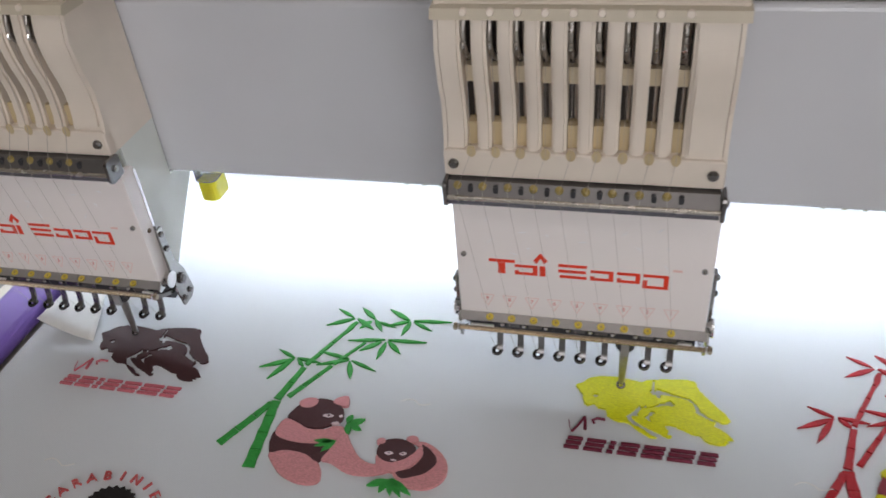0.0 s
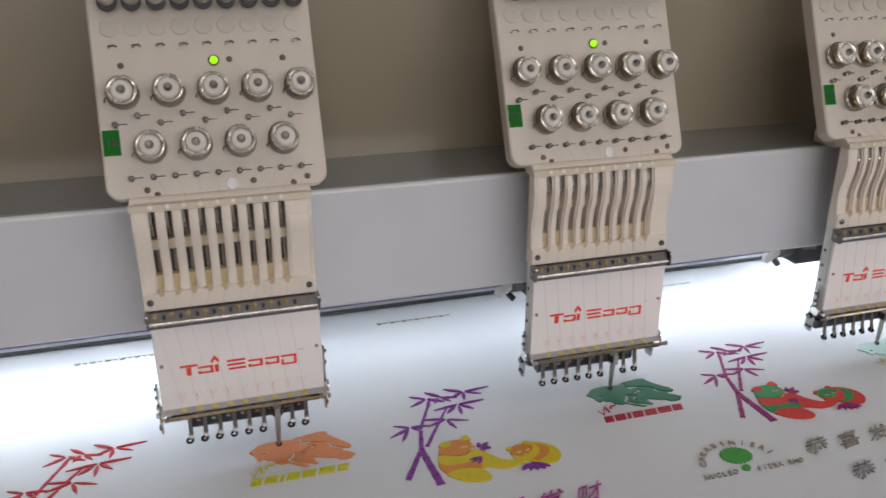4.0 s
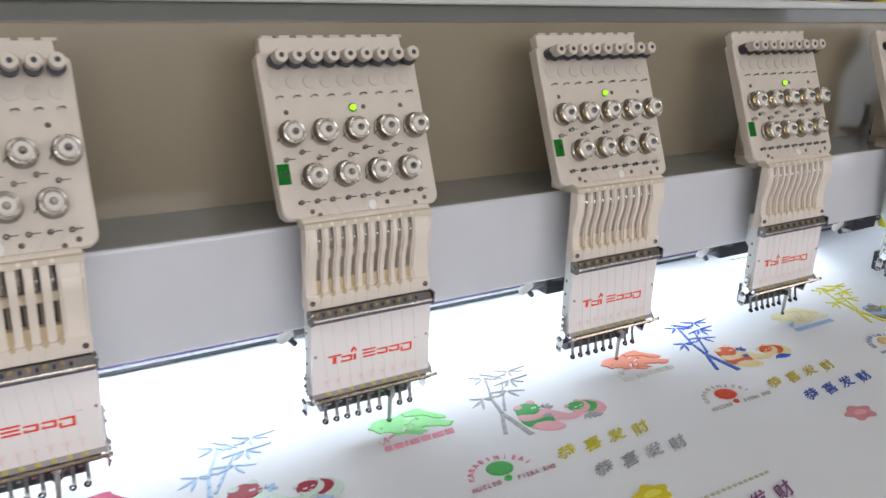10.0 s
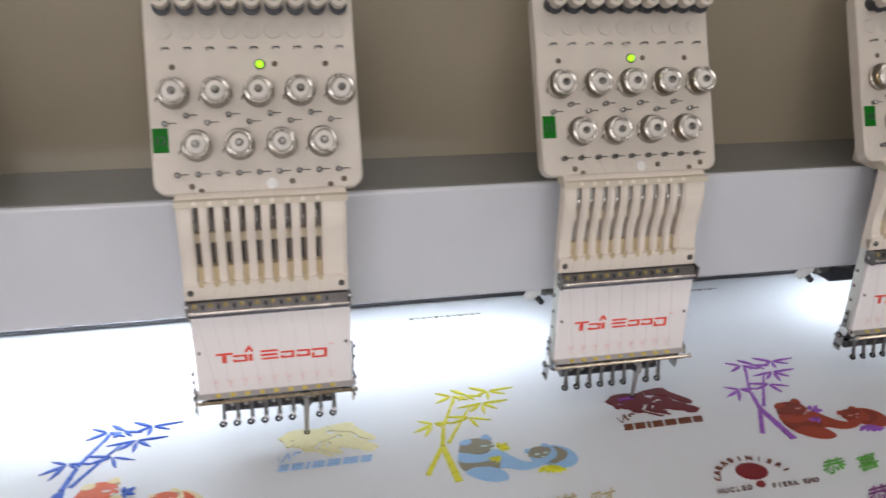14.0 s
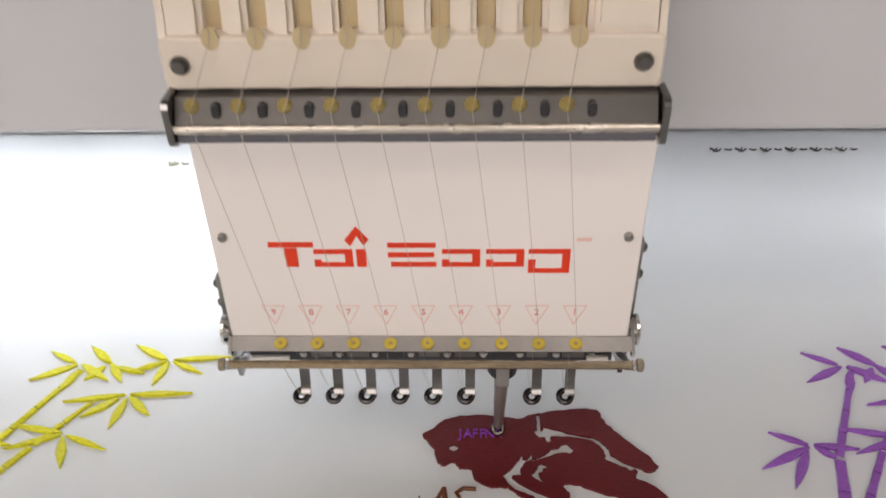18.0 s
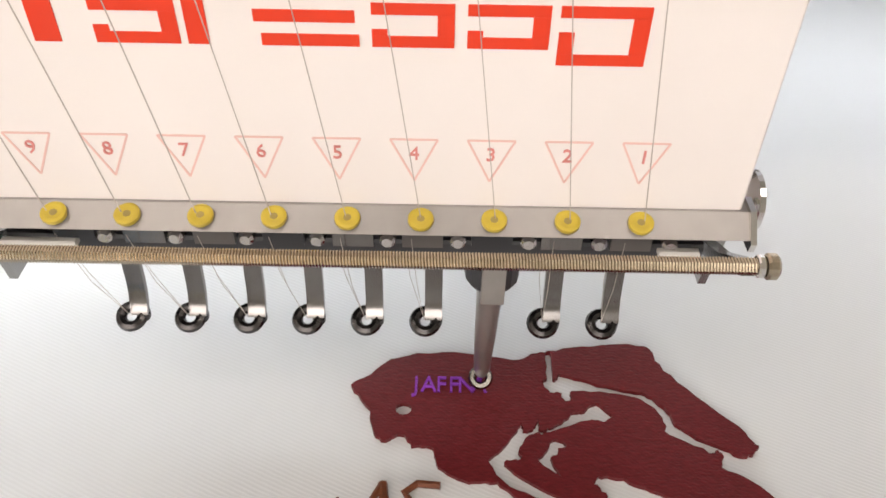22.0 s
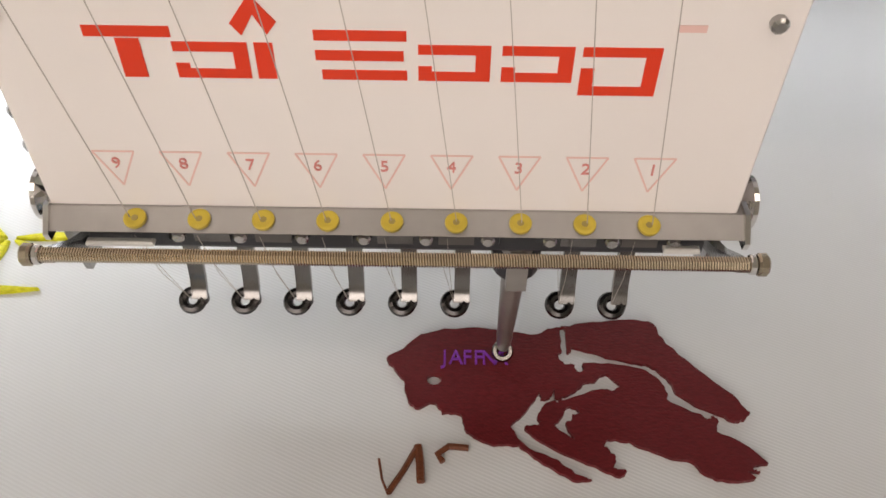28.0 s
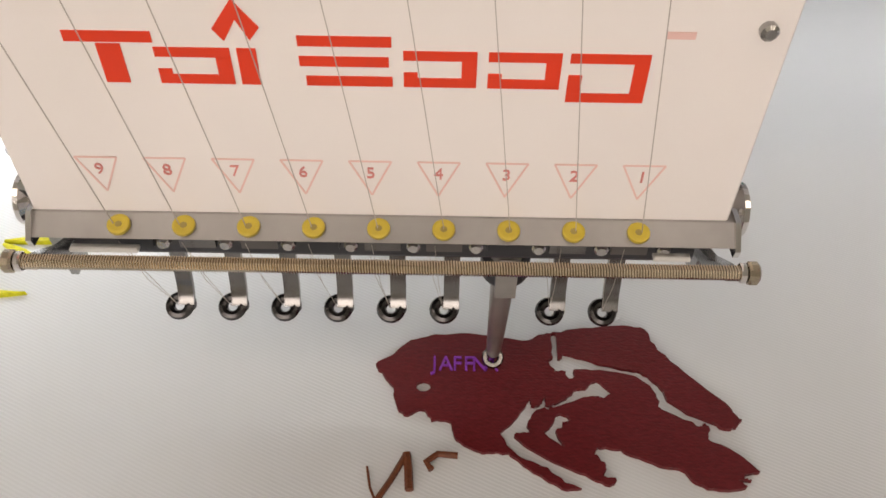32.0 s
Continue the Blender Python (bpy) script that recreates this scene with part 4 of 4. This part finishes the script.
LIMB = [(42.4, 18.5), (49.2, 19.8), (59.2, 20.8), (65, 19.6), (66.5, 14.9), (71.1, 8.3), (79, -0.4), (82.5, -5.6), (82.6, -7.2), (80, -9.1), (75.8, -7.3), (70.8, -4.7), (67.2, -1.4), (65.9, 2.0), (63.0, 5.4),
        (61.0, 6.9), (55.7, 7.9), (48.3, 10.4), (43.6, 12.0), (43, 10.4), (42, 10.8), (42, 17.4)]
FLANK = [(40.7, 17.4), (40.7, 10.7), (39.2, 9.5), (41.1, 6.6), (43.2, 6.6), (43.9, 4.6), (45.5, 4.9), (45.8, 7.0), (51.9, 6.8), (59.3, 5.5), (63.6, 2.2), (64.7, -1.7), (65, -3.9), (71.3, -7.6), (73.5, -8.6),
         (74.5, -7.3), (75.1, -9.1), (74.5, -12), (79.7, -15), (83.9, -19.7), (81.2, -20.2), (80.5, -21.4), (81.4, -21.9), (78.7, -22), (80, -23.8), (72.7, -24), (69.5, -22.6), (66.6, -19.3), (63.1, -19.3),
         (58.2, -16.9), (54.1, -15), (49.7, -14.4), (47.8, -15.6), (49.4, -17.6), (50.2, -19.6), (49.4, -21.5), (51.7, -22), (51.5, -23.4), (49.7, -23.4), (46.8, -21.8), (40.5, -18.8), (34.6, -15.9)]
CUT = [(30.6, -12.6), (30.8, -11), (33.9, -10.5), (33.3, -8.7), (34.9, -5.4), (36.9, -4.3), (38.6, -4.4), (40, -3.8), (45.4, -1.7), (49.2, -0.5), (52, -0.9), (53.7, 0.8), (51.5, 3.3), (49.6, 3.2), (47.6, 1.5),
       (45.2, 1.4), (44.4, -0.1), (41, -2.3), (38.9, -3.4), (37.9, -3), (38.1, -0.7), (37, -2.4), (35.8, -3.6), (34.7, -3.7), (34.1, -1.9), (33.1, -4.3), (29, -9.3), (27.2, -11.6)]
UNDERSIDE = [(31.2, -17.1), (37, -19.8), (40.7, -23.1), (44, -24.5), (40.1, -24.6), (36.4, -22.2), (31.8, -18.9), (28.4, -16.2), (24, -16.1), (19.6, -15.1), (16.4, -12.1), (15.5, -8.1), (11.4, -7.7), (9.4, -5.0), (7.2, -5.9),
             (4.9, -6.5), (2.9, -3.8), (1.9, 1.2), (-0.4, 4.6)]
OUTLINE = CREST + LIMB + FLANK + CUT + UNDERSIDE
SLIT = [(40, -6.4), (41.8, -5.9), (43.3, -7.4), (41.6, -8), (40.9, -9.5), (39.6, -10.7), (41.5, -14.7), (39.2, -12.7), (37.2, -10.8), (38.8, -9)]
EYE = ellipse(9.2, 1.4, 1.75, 1.5, 12)
LETTER_W = [10.5, 12.5, 5.5, 12.5, 13.5, 15.5, 11.5]

# colours of each column: animal shape, line under it, bamboo, seated shape a and b, ring, core, lines
COLUMNS = [
    ((0.050, 0.016, 0.016), (0.55, 0.14, 0.17), (0.030, 0.30, 0.045), (0.62, 0.26, 0.27), (0.065, 0.020, 0.022), (0.55, 0.10, 0.10), (0.015, 0.012, 0.012), (0.62, 0.09, 0.03)),
    ((0.78, 0.78, 0.004), (0.16, 0.012, 0.035), (0.42, 0.015, 0.022), (0.62, 0.56, 0.01), (0.22, 0.02, 0.035), (0.50, 0.42, 0.03), (0.25, 0.02, 0.03), (0.15, 0.25, 0.05)),
    ((0.66, 0.24, 0.09), (0.55, 0.52, 0.02), (0.20, 0.025, 0.26), (0.60, 0.48, 0.01), (0.60, 0.22, 0.03), (0.40, 0.10, 0.35), (0.35, 0.30, 0.02), (0.40, 0.08, 0.30)),
    ((0.005, 0.13, 0.055), (0.42, 0.025, 0.045), (0.28, 0.02, 0.16), (0.60, 0.05, 0.035), (0.03, 0.26, 0.08), (0.35, 0.30, 0.22), (0.05, 0.30, 0.05), (0.28, 0.26, 0.22)),
    ((0.42, 0.60, 0.56), (0.62, 0.60, 0.38), (0.62, 0.09, 0.035), (0.46, 0.40, 0.12), (0.60, 0.55, 0.25), (0.50, 0.55, 0.40), (0.38, 0.50, 0.30), (0.30, 0.31, 0.31)),
    ((0.36, 0.012, 0.07), (0.58, 0.58, 0.54), (0.34, 0.48, 0.66), (0.50, 0.62, 0.54), (0.30, 0.012, 0.03), (0.50, 0.10, 0.12), (0.30, 0.01, 0.02), (0.55, 0.47, 0.28)),
    ((0.22, 0.66, 0.22), (0.68, 0.28, 0.36), (0.32, 0.34, 0.36), (0.68, 0.36, 0.40), (0.04, 0.34, 0.08), (0.62, 0.25, 0.33), (0.04, 0.34, 0.06), (0.56, 0.50, 0.03)),
    ((0.77, 0.21, 0.10), (0.60, 0.60, 0.57), (0.03, 0.10, 0.45), (0.66, 0.56, 0.32), (0.55, 0.09, 0.02), (0.50, 0.50, 0.45), (0.55, 0.05, 0.015), (0.52, 0.42, 0.05)),
    ((0.70, 0.63, 0.36), (0.30, 0.45, 0.68), (0.60, 0.58, 0.02), (0.26, 0.44, 0.66), (0.22, 0.20, 0.14), (0.28, 0.34, 0.45), (0.60, 0.42, 0.15), (0.50, 0.42, 0.24)),
    ((0.115, 0.005, 0.008), (0.14, 0.038, 0.014), (0.27, 0.085, 0.42), (0.30, 0.045, 0.02), (0.20, 0.03, 0.015), (0.16, 0.05, 0.03), (0.18, 0.008, 0.012), (0.12, 0.40, 0.06)),
    ((0.28, 0.15, 0.09), (0.20, 0.25, 0.12), (0.30, 0.30, 0.32), (0.50, 0.38, 0.20), (0.18, 0.12, 0.06), (0.20, 0.20, 0.30), (0.20, 0.12, 0.30), (0.30, 0.10, 0.28)),
]
LINE2 = [(0.50, 0.42, 0.10), (0.10, 0.30, 0.35), (0.45, 0.10, 0.10), (0.25, 0.25, 0.26), (0.62, 0.10, 0.03), (0.30, 0.40, 0.55), (0.32, 0.33, 0.34), (0.04, 0.09, 0.38), (0.55, 0.50, 0.03), (0.22, 0.05, 0.20), (0.3, 0.3, 0.3)]
BLOOM = [(0.5, 0.2, 0.2), (0.5, 0.3, 0.1), (0.4, 0.2, 0.4), (0.5, 0.2, 0.3), (0.20, 0.05, 0.12), (0.50, 0.25, 0.05), (0.60, 0.50, 0.02), (0.52, 0.22, 0.24), (0.45, 0.4, 0.2), (0.4, 0.1, 0.1), (0.3, 0.3, 0.3)]


def column(k):
    kx = k * PITCH * 1000
    body, line, bam, sa, sb, ring, core, cn = COLUMNS[k]
    # animal-like plain shape with its line of blocks
    sx, sy = (kx - 1.3, 0.0) if k == 9 else (kx + 1.5, -1.0)
    outer, slit, eye = ([(px, py + sy) for px, py in lp] for lp in (ragged(smooth_loop(OUTLINE, 4), 0.3), ragged(smooth_loop(SLIT, 3), 0.2), EYE))
    patch("stitched_shape", outer, body, sheet, sx, 0.1, 0.5, (slit, eye))
    x, rng = -3.5, random.Random(k)
    for i, w in enumerate(LETTER_W):
        bm = B()
        y0 = -39.6
        for row in range(3):
            q = 0.9 * row + x + kx
            box(bm, q, q + w - 2.2, y0 + 3.1 * row, y0 + 3.1 * row + 2.2, -0.6, 0.6, 0.3)
        part("stitched_block", bm, stitch(line), sheet)
        x += w
    bm = B()
    for path, r in (([(-4, -20), (-3, -25), (-1.5, -28.5)], 0.3), ([(-1.5, -28.2), (1.5, -23), (4.6, -16.6)], 0.7), ([(4.6, -16.6), (5.2, -21), (5.5, -25.5)], 1.0), ([(10.2, -20.5), (9, -18.6), (11.5, -16.6), (16, -17)], 0.8)):
        wire(bm, [(px + sx + (1.3 if k == 9 else 0), py, 0.3) for px, py in path], r, 6)
    part("stitched_mark", bm, stitch(line), sheet)
    # bamboo
    bb = None
    for a, b, w0, w1 in (((144, -81), (141, -32), 3.6, 2.9), ((120, -68), (139, -34), 2.4, 2.2), ((141, -31), (148, -3), 2.4, 1.8), ((148.5, -1), (169, 42), 1.6, 1.1), ((147, -28), (165, 1), 1.7, 1.3), ((165.5, 2), (180, 24), 1.3, 0.9)):
        bm = B()
        stem(bm, a, b, w0, w1, kx)
        p = part("bamboo_stem", bm, stitch(bam), bb or sheet)
        bb = bb or p
    leaves = [((139, 3), (119, -7)), ((139, 4), (126, 10)), ((138, 2), (128, -16)), ((141, 4), (157, 2)), ((147, -2), (141, 3)),
              ((166, 45), (149, 36)), ((165, 46), (152, 53)), ((168, 42), (164, 29)), ((168, 45), (182, 36)),
              ((180, 46), (168, 56)), ((180, 46), (188, 35)), ((182, 44), (196, 40)), ((178, 44), (172, 36)),
              ((203, 48), (187, 57)), ((203, 47), (190, 41)), ((204, 47), (201, 33)), ((206, 47), (220, 40)), ((206, 48), (231, 50)),
              ((192, 28), (168, 24)), ((194, 28), (219, 29)), ((193, 26), (191, 10)), ((194, 27), (205, 17)), ((190, 26), (178, 16)),
              ((174, 8), (153, 12)), ((174, 7), (155, 0)), ((176, 7), (194, 0)), ((175, 6), (180, -9))]
    for i, (c, t) in enumerate(leaves):
        bm = B()
        leaf(bm, c, t, 1.4 if abs(t[1] - c[1]) < 8 else 1.9, kx, 0.55 + 0.09 * (i % 5))
        part("bamboo_leaf", bm, stitch(bam), bb)
    # two rounded stitched shapes beside the bamboo
    pale = [min(0.7, c * 1.3 + 0.2) for c in sa]
    pa = patch("stitched_figure", smooth_loop([(152, -70), (161, -66), (173, -67), (181, -71), (186, -78), (186, -85), (176, -87), (164, -83), (156, -76)]), sa, sheet, kx, 0.2)
    for pts, col, lift in (
            (smooth_loop([(149, -60), (150, -54), (160, -58), (171, -60), (180, -59), (186, -61), (184, -67), (181, -72), (173, -68), (161, -67), (153, -70), (150, -65)]), sb, 0.3),
            (smooth_loop([(150, -56), (152, -45), (161, -47), (168, -50), (178, -49), (183, -46), (187, -55), (181, -59), (169, -61), (157, -60)]), sa, 0.45),
            (smooth_loop([(182, -47), (189, -46), (196, -56), (204, -65), (213, -68), (220, -63), (226, -68), (220, -73), (211, -76), (200, -76), (189, -71), (183, -70), (185, -63), (186, -55)]), sa, 0.35),
            (smooth_loop([(153, -44), (155, -37), (159, -31), (168, -27), (177, -28), (184, -33), (186, -41), (181, -45), (174, -49), (166, -49), (160, -46)]), sb, 0.6),
            (ellipse(162, -31.5, 6.0, 4.2, 14, 0.2, 0.04, 2), sa, 0.75), (smooth_loop([(176, -29), (178, -25), (184, -23), (186, -30), (181, -31)]), sa, 0.75),
            (smooth_loop([(173.2, -39.6), (177, -37.9), (180.4, -39.2), (177, -41.0)]), pale, 0.9), (ellipse(177.2, -39.4, 1.2, 1.0, 10), sb, 1.0),
            (smooth_loop([(183.0, -38.6), (184.8, -37.4), (185.6, -38.9), (184.2, -39.8)]), pale, 0.9), (ellipse(182.6, -44.0, 2.4, 0.9, 10, 0.3), pale, 0.9),
            (smooth_loop([(231, -50), (238, -49), (247, -54), (253, -62), (253, -72), (246, -79), (236, -80), (229, -77), (224, -71), (231, -70), (236, -61), (236, -54)]), sa, 0.25),
            (smooth_loop([(236, -51), (242, -54), (247, -61), (243, -69), (236, -73), (230, -75), (226, -71), (233, -68), (237, -62), (238, -57)]), sb, 0.45),
            (smooth_loop([(213, -61), (221, -65), (229, -62), (233, -56), (237, -52), (237, -61), (231, -69), (224, -72), (215, -69)]), sa, 0.55),
            (smooth_loop([(212, -59), (214, -52), (222, -49), (230, -51), (234, -56), (229, -62), (222, -66), (215, -64)]), sb, 0.7),
            (ellipse(213, -52.5, 2.8, 2.4, 12), sa, 0.8), (ellipse(230, -48.5, 3.6, 2.8, 12), sa, 0.8), (smooth_loop([(216.8, -60.2), (219.6, -58.6), (222, -59.8), (219.4, -61.4)]), pale, 1.0), (smooth_loop([(225, -59.4), (227.4, -57.9), (229.6, -58.8), (227.2, -60.6)]), pale, 1.0), (ellipse(219.5, -60, 0.9, 0.7, 8), sb, 1.1), (ellipse(227.2, -59.3, 0.9, 0.7, 8), sb, 1.1), (ellipse(223.2, -64.2, 1.9, 0.7, 10), pale, 1.0)):
        patch("stitched_area", pts, col, pa, kx, lift)
    for c, t in (((186, -56), (176, -62)), ((187, -56), (181, -65)), ((186, -57), (174, -58)), ((191, -43), (199, -38)), ((191, -43), (199, -46)), ((190, -43), (192, -51)), ((189, -42), (191, -36)),
                 ((222, -77), (213, -82)), ((223, -76.5), (220.5, -85)), ((224, -76.5), (227, -86)), ((224.5, -76), (233, -86)), ((225, -76), (238, -84))):
        bm = B()
        leaf(bm, c, t, 2.0, kx, 1.4)
        part("bamboo_leaf", bm, stitch(bam), bb)
    # ring of letters with a tuft
    pr = patch("stitched_tuft", [(79 + kx0 * (13 + (i % 2) * 1.6), -116 + ky0 * (10 + (i % 2) * 1.5)) for i, (kx0, ky0) in enumerate((math.cos(a), math.sin(a)) for a in [6.2832 * j / 40 for j in range(40)])], core, sheet, kx, 0.2)
    patch("stitched_area", ellipse(77, -133, 4, 4, 12, 0, 0.1, 1), core, pr, kx, 0.2)
    word = "CARABINIERI"
    for i, ch in enumerate(word):
        a = radians(168 - 156 * i / (len(word) - 1))
        text("stitched_letter", ch, 77 + 33 * math.cos(a) + kx, -126 + 27 * math.sin(a), 8.2, ID, 0.0, stitch(ring), sheet, a - math.pi / 2, 0.7)
    tone = stitch([0.6 * a + 0.1 for a in ring] if k else (0.28, 0.25, 0.02))
    for word, x0, y0, step in (("NUCLEO", 37, -136, 5.4), ("FIERA RHO", 86, -138, 5.0)):
        for i, ch in enumerate(word):
            if ch != " ":
                text("stitched_letter", ch, x0 + step * i + kx, y0, 8, ID, 0.0, tone, sheet, 0, 0.6, 0.85, 0.3)
    # rows of brush characters
    for row, y, col in ((0, -125.5, cn), (1, -165.5, LINE2[k]), (2, -273, [0.8 * c for c in LINE2[(k + 3) % 11]])):
        for i, ch in enumerate("\u606d\u559c\u53d1\u8d22"):
            text("stitched_character", ch, (150, 164, 190)[row] + 33 * i + kx, y - 1.5 * (i % 2), 19.0, ID, 0.0, stitch(col), sheet, 0.12 + 0.06 * (i % 2), 0.6, 1.4, 0.5, 0.12)
    fl = patch("stitched_flower", [(180 + 19 * (1 + 0.16 * math.sin(5 * a)) * math.cos(a), -217 + 12.5 * (1 + 0.16 * math.sin(5 * a)) * math.sin(a)) for a in [6.2832 * j / 40 for j in range(40)]], BLOOM[k], sheet, kx, 0.2)
    patch("stitched_area", ellipse(180, -217, 9, 5, 16, 0, 0.15, 3), [min(0.7, 1.2 * c + 0.05) for c in BLOOM[k]], fl, kx, 0.6)
    bm = B()
    for i in range(15):
        box(bm, 196 + 7.6 * i + kx, 200.5 + 7.6 * i + kx, -246, -243, -0.6, 0.6, 0.2)
    part("stitched_line", bm, stitch((0.42, 0.40, 0.28)), sheet)
    y = 221.5 if k == 9 else 208
    for i in range(6):
        bm = B()
        x = 156 + 14.5 * i + kx
        wire(bm, [(x, y + 4, 0.3), (x + 3, y, 0.4), (x + 6, y + 3, 0.3)], 0.6, 4)
        wire(bm, [(x + 1, y, 0.3), (x + 4, y + 4, 0.4)], 0.5, 4)
        wire(bm, [(x + 8, y + 3, 0.3), (x + 10, y + 1.5, 0.4), (x + 12, y + 2.5, 0.3)], 0.5, 4)
        part("stitched_mark", bm, stitch((0.05, 0.04, 0.04) if k == 9 else (0.30, 0.30, 0.20)), sheet)
    if k == 9:
        for i, ch in enumerate("JAFFNA"):
            text("stitched_letter", ch, 10.4 + 2.75 * i + kx, 7.8, 6.0, ID, 0.55, stitch((0.24, 0.035, 0.40)), sheet, 0, 0.25, 0.85)


for k in range(HEADS):
    column(k)

# ---------------------------------------------------------------- clamp at the cloth's end
cl = thing("clamp_bar", "glossy purple clamp bar along the cloth's end", "clamp")
part("bar", made(slab, rounded(-92, -57, -6, 8, 5, 3), -520, 240, 0, Matrix(((1, 0, 0, 0), (0, 0, -1, 0), (0, 1, 0, 0), (0, 0, 0, 1)))), PURPLE, cl)


cr = thing("rear_clamp", "thin dark rod and purple clamp strip behind the cloth", "clamp")
part("rod", made(rod, (-40, 247, 3.4), (X1 * 1000 - 70, 247, 3.4), 2.4), BRACKET, cr)
part("strip", made(box, -40, X1 * 1000 - 70, 268, 284, -0.5, 3.5, 1), REARSTRIP, cr)
pb = thing("paper_backing", "white paper backing with a corner curling up at the cloth's end", "paper")
bm = B()
rows = []
for i in range(9):
    s = i / 8
    rows.append([bm.verts.new(Vector((-46 + 44 * s * (1 - 0.55 * u), 4 + 60 * u - 6 * s, 1.2 + 9 * (1 - s) ** 2 * (1 - u * 0.6))) * MM) for u in [j / 6 for j in range(7)]])
for lo, hi in zip(rows, rows[1:]):
    for j in range(6):
        bm.faces.new((lo[j], lo[j + 1], hi[j + 1], hi[j]))
ob = part("paper", bm, WHITECAP, pb, smooth=True)
so = ob.modifiers.new("thickness", "SOLIDIFY")
so.thickness = 0.0004


# ---------------------------------------------------------------- thread cones
CONES = [(0.10, 0.02, 0.03), (0.70, 0.28, 0.03), (0.07, 0.03, 0.10), (0.45, 0.03, 0.03), (0.06, 0.30, 0.27), (0.20, 0.01, 0.03), (0.50, 0.45, 0.02), (0.50, 0.04, 0.02), (0.62, 0.46, 0.10), (0.62, 0.36, 0.20),
         (0.02, 0.28, 0.03), (0.70, 0.20, 0.02), (0.14, 0.14, 0.02), (0.62, 0.50, 0.02), (0.35, 0.20, 0.10), (0.60, 0.05, 0.03), (0.25, 0.05, 0.30), (0.62, 0.20, 0.30), (0.55, 0.03, 0.02), (0.70, 0.66, 0.60)]


SPOOL = [mat("yellow_spool", (0.45, 0.40, 0.06), 0.4), mat("dark_spool", (0.10, 0.09, 0.08), 0.4)]


def cone(colour, rng):
    c = thing("thread_cone", "large cone of coloured embroidery thread on the shelf", "thread cone", "cones on the thread shelf")
    part("spool", made(lathe, (0, 0, 0), (0, 0, 4), ((0, 18.5), (0.6, 19), (1, 17.5)), 18), SPOOL[0 if rng.random() < 0.35 else 1], c)
    part("yarn", made(lathe, (0, 0, 4), (0, 0, 165), ((0, 19.2), (0.03, 19.6), (0.92, 17.6), (1, 11)), 20), stitch(colour), c)
    part("tube", made(lathe, (0, 0, 165), (0, 0, 182), ((0, 8), (1, 7)), 12), WHITECAP, c)
    return c


def shelf_of_cones():
    rng = random.Random(11)
    protos = [cone(c, rng) for c in CONES]
    used = set()
    for row, y in enumerate((0.178, 0.25, 0.33)):
        n = 74
        for i in range(n):
            if rng.random() < (0.12, 0.3, 0.5)[row]:
                continue
            x = X0 + 0.06 + (X1 - X0 - 0.12) * (i + (0.5 if row % 2 else 0)) / n + rng.uniform(-0.008, 0.008)
            j = rng.randrange(len(protos))
            m = Matrix.Translation((x, y, 0.427))
            if j not in used:
                used.add(j)
                protos[j].matrix_basis = m
            else:
                copy_thing(protos[j], m)
    for j, p in enumerate(protos):
        if j not in used:
            p.matrix_basis = Matrix.Translation((X1 - 0.03, 0.21 + 0.07 * (j % 3), 0.427))


shelf_of_cones()

# ---------------------------------------------------------------- loose thread ends on the cloth
rng = random.Random(4)
for sx, sy in ((569, -28), (216, -21), (25, -96), (430, -45), (2210, -30), (1330, -60)):
    sn = thing("thread_snippet", "short curled end of white thread lying on the cloth", "thread", "thread ends on the cloth")
    a = rng.uniform(-0.4, 0.4)
    part("strand", made(wire, [(sx + 3.2 * j * math.cos(a + 0.25 * math.sin(j)), sy + 2.0 * math.sin(1.1 * j + a), 0.5 + 0.3 * (j % 2)) for j in range(7)], 0.35, 5), WHITECAP, sn)
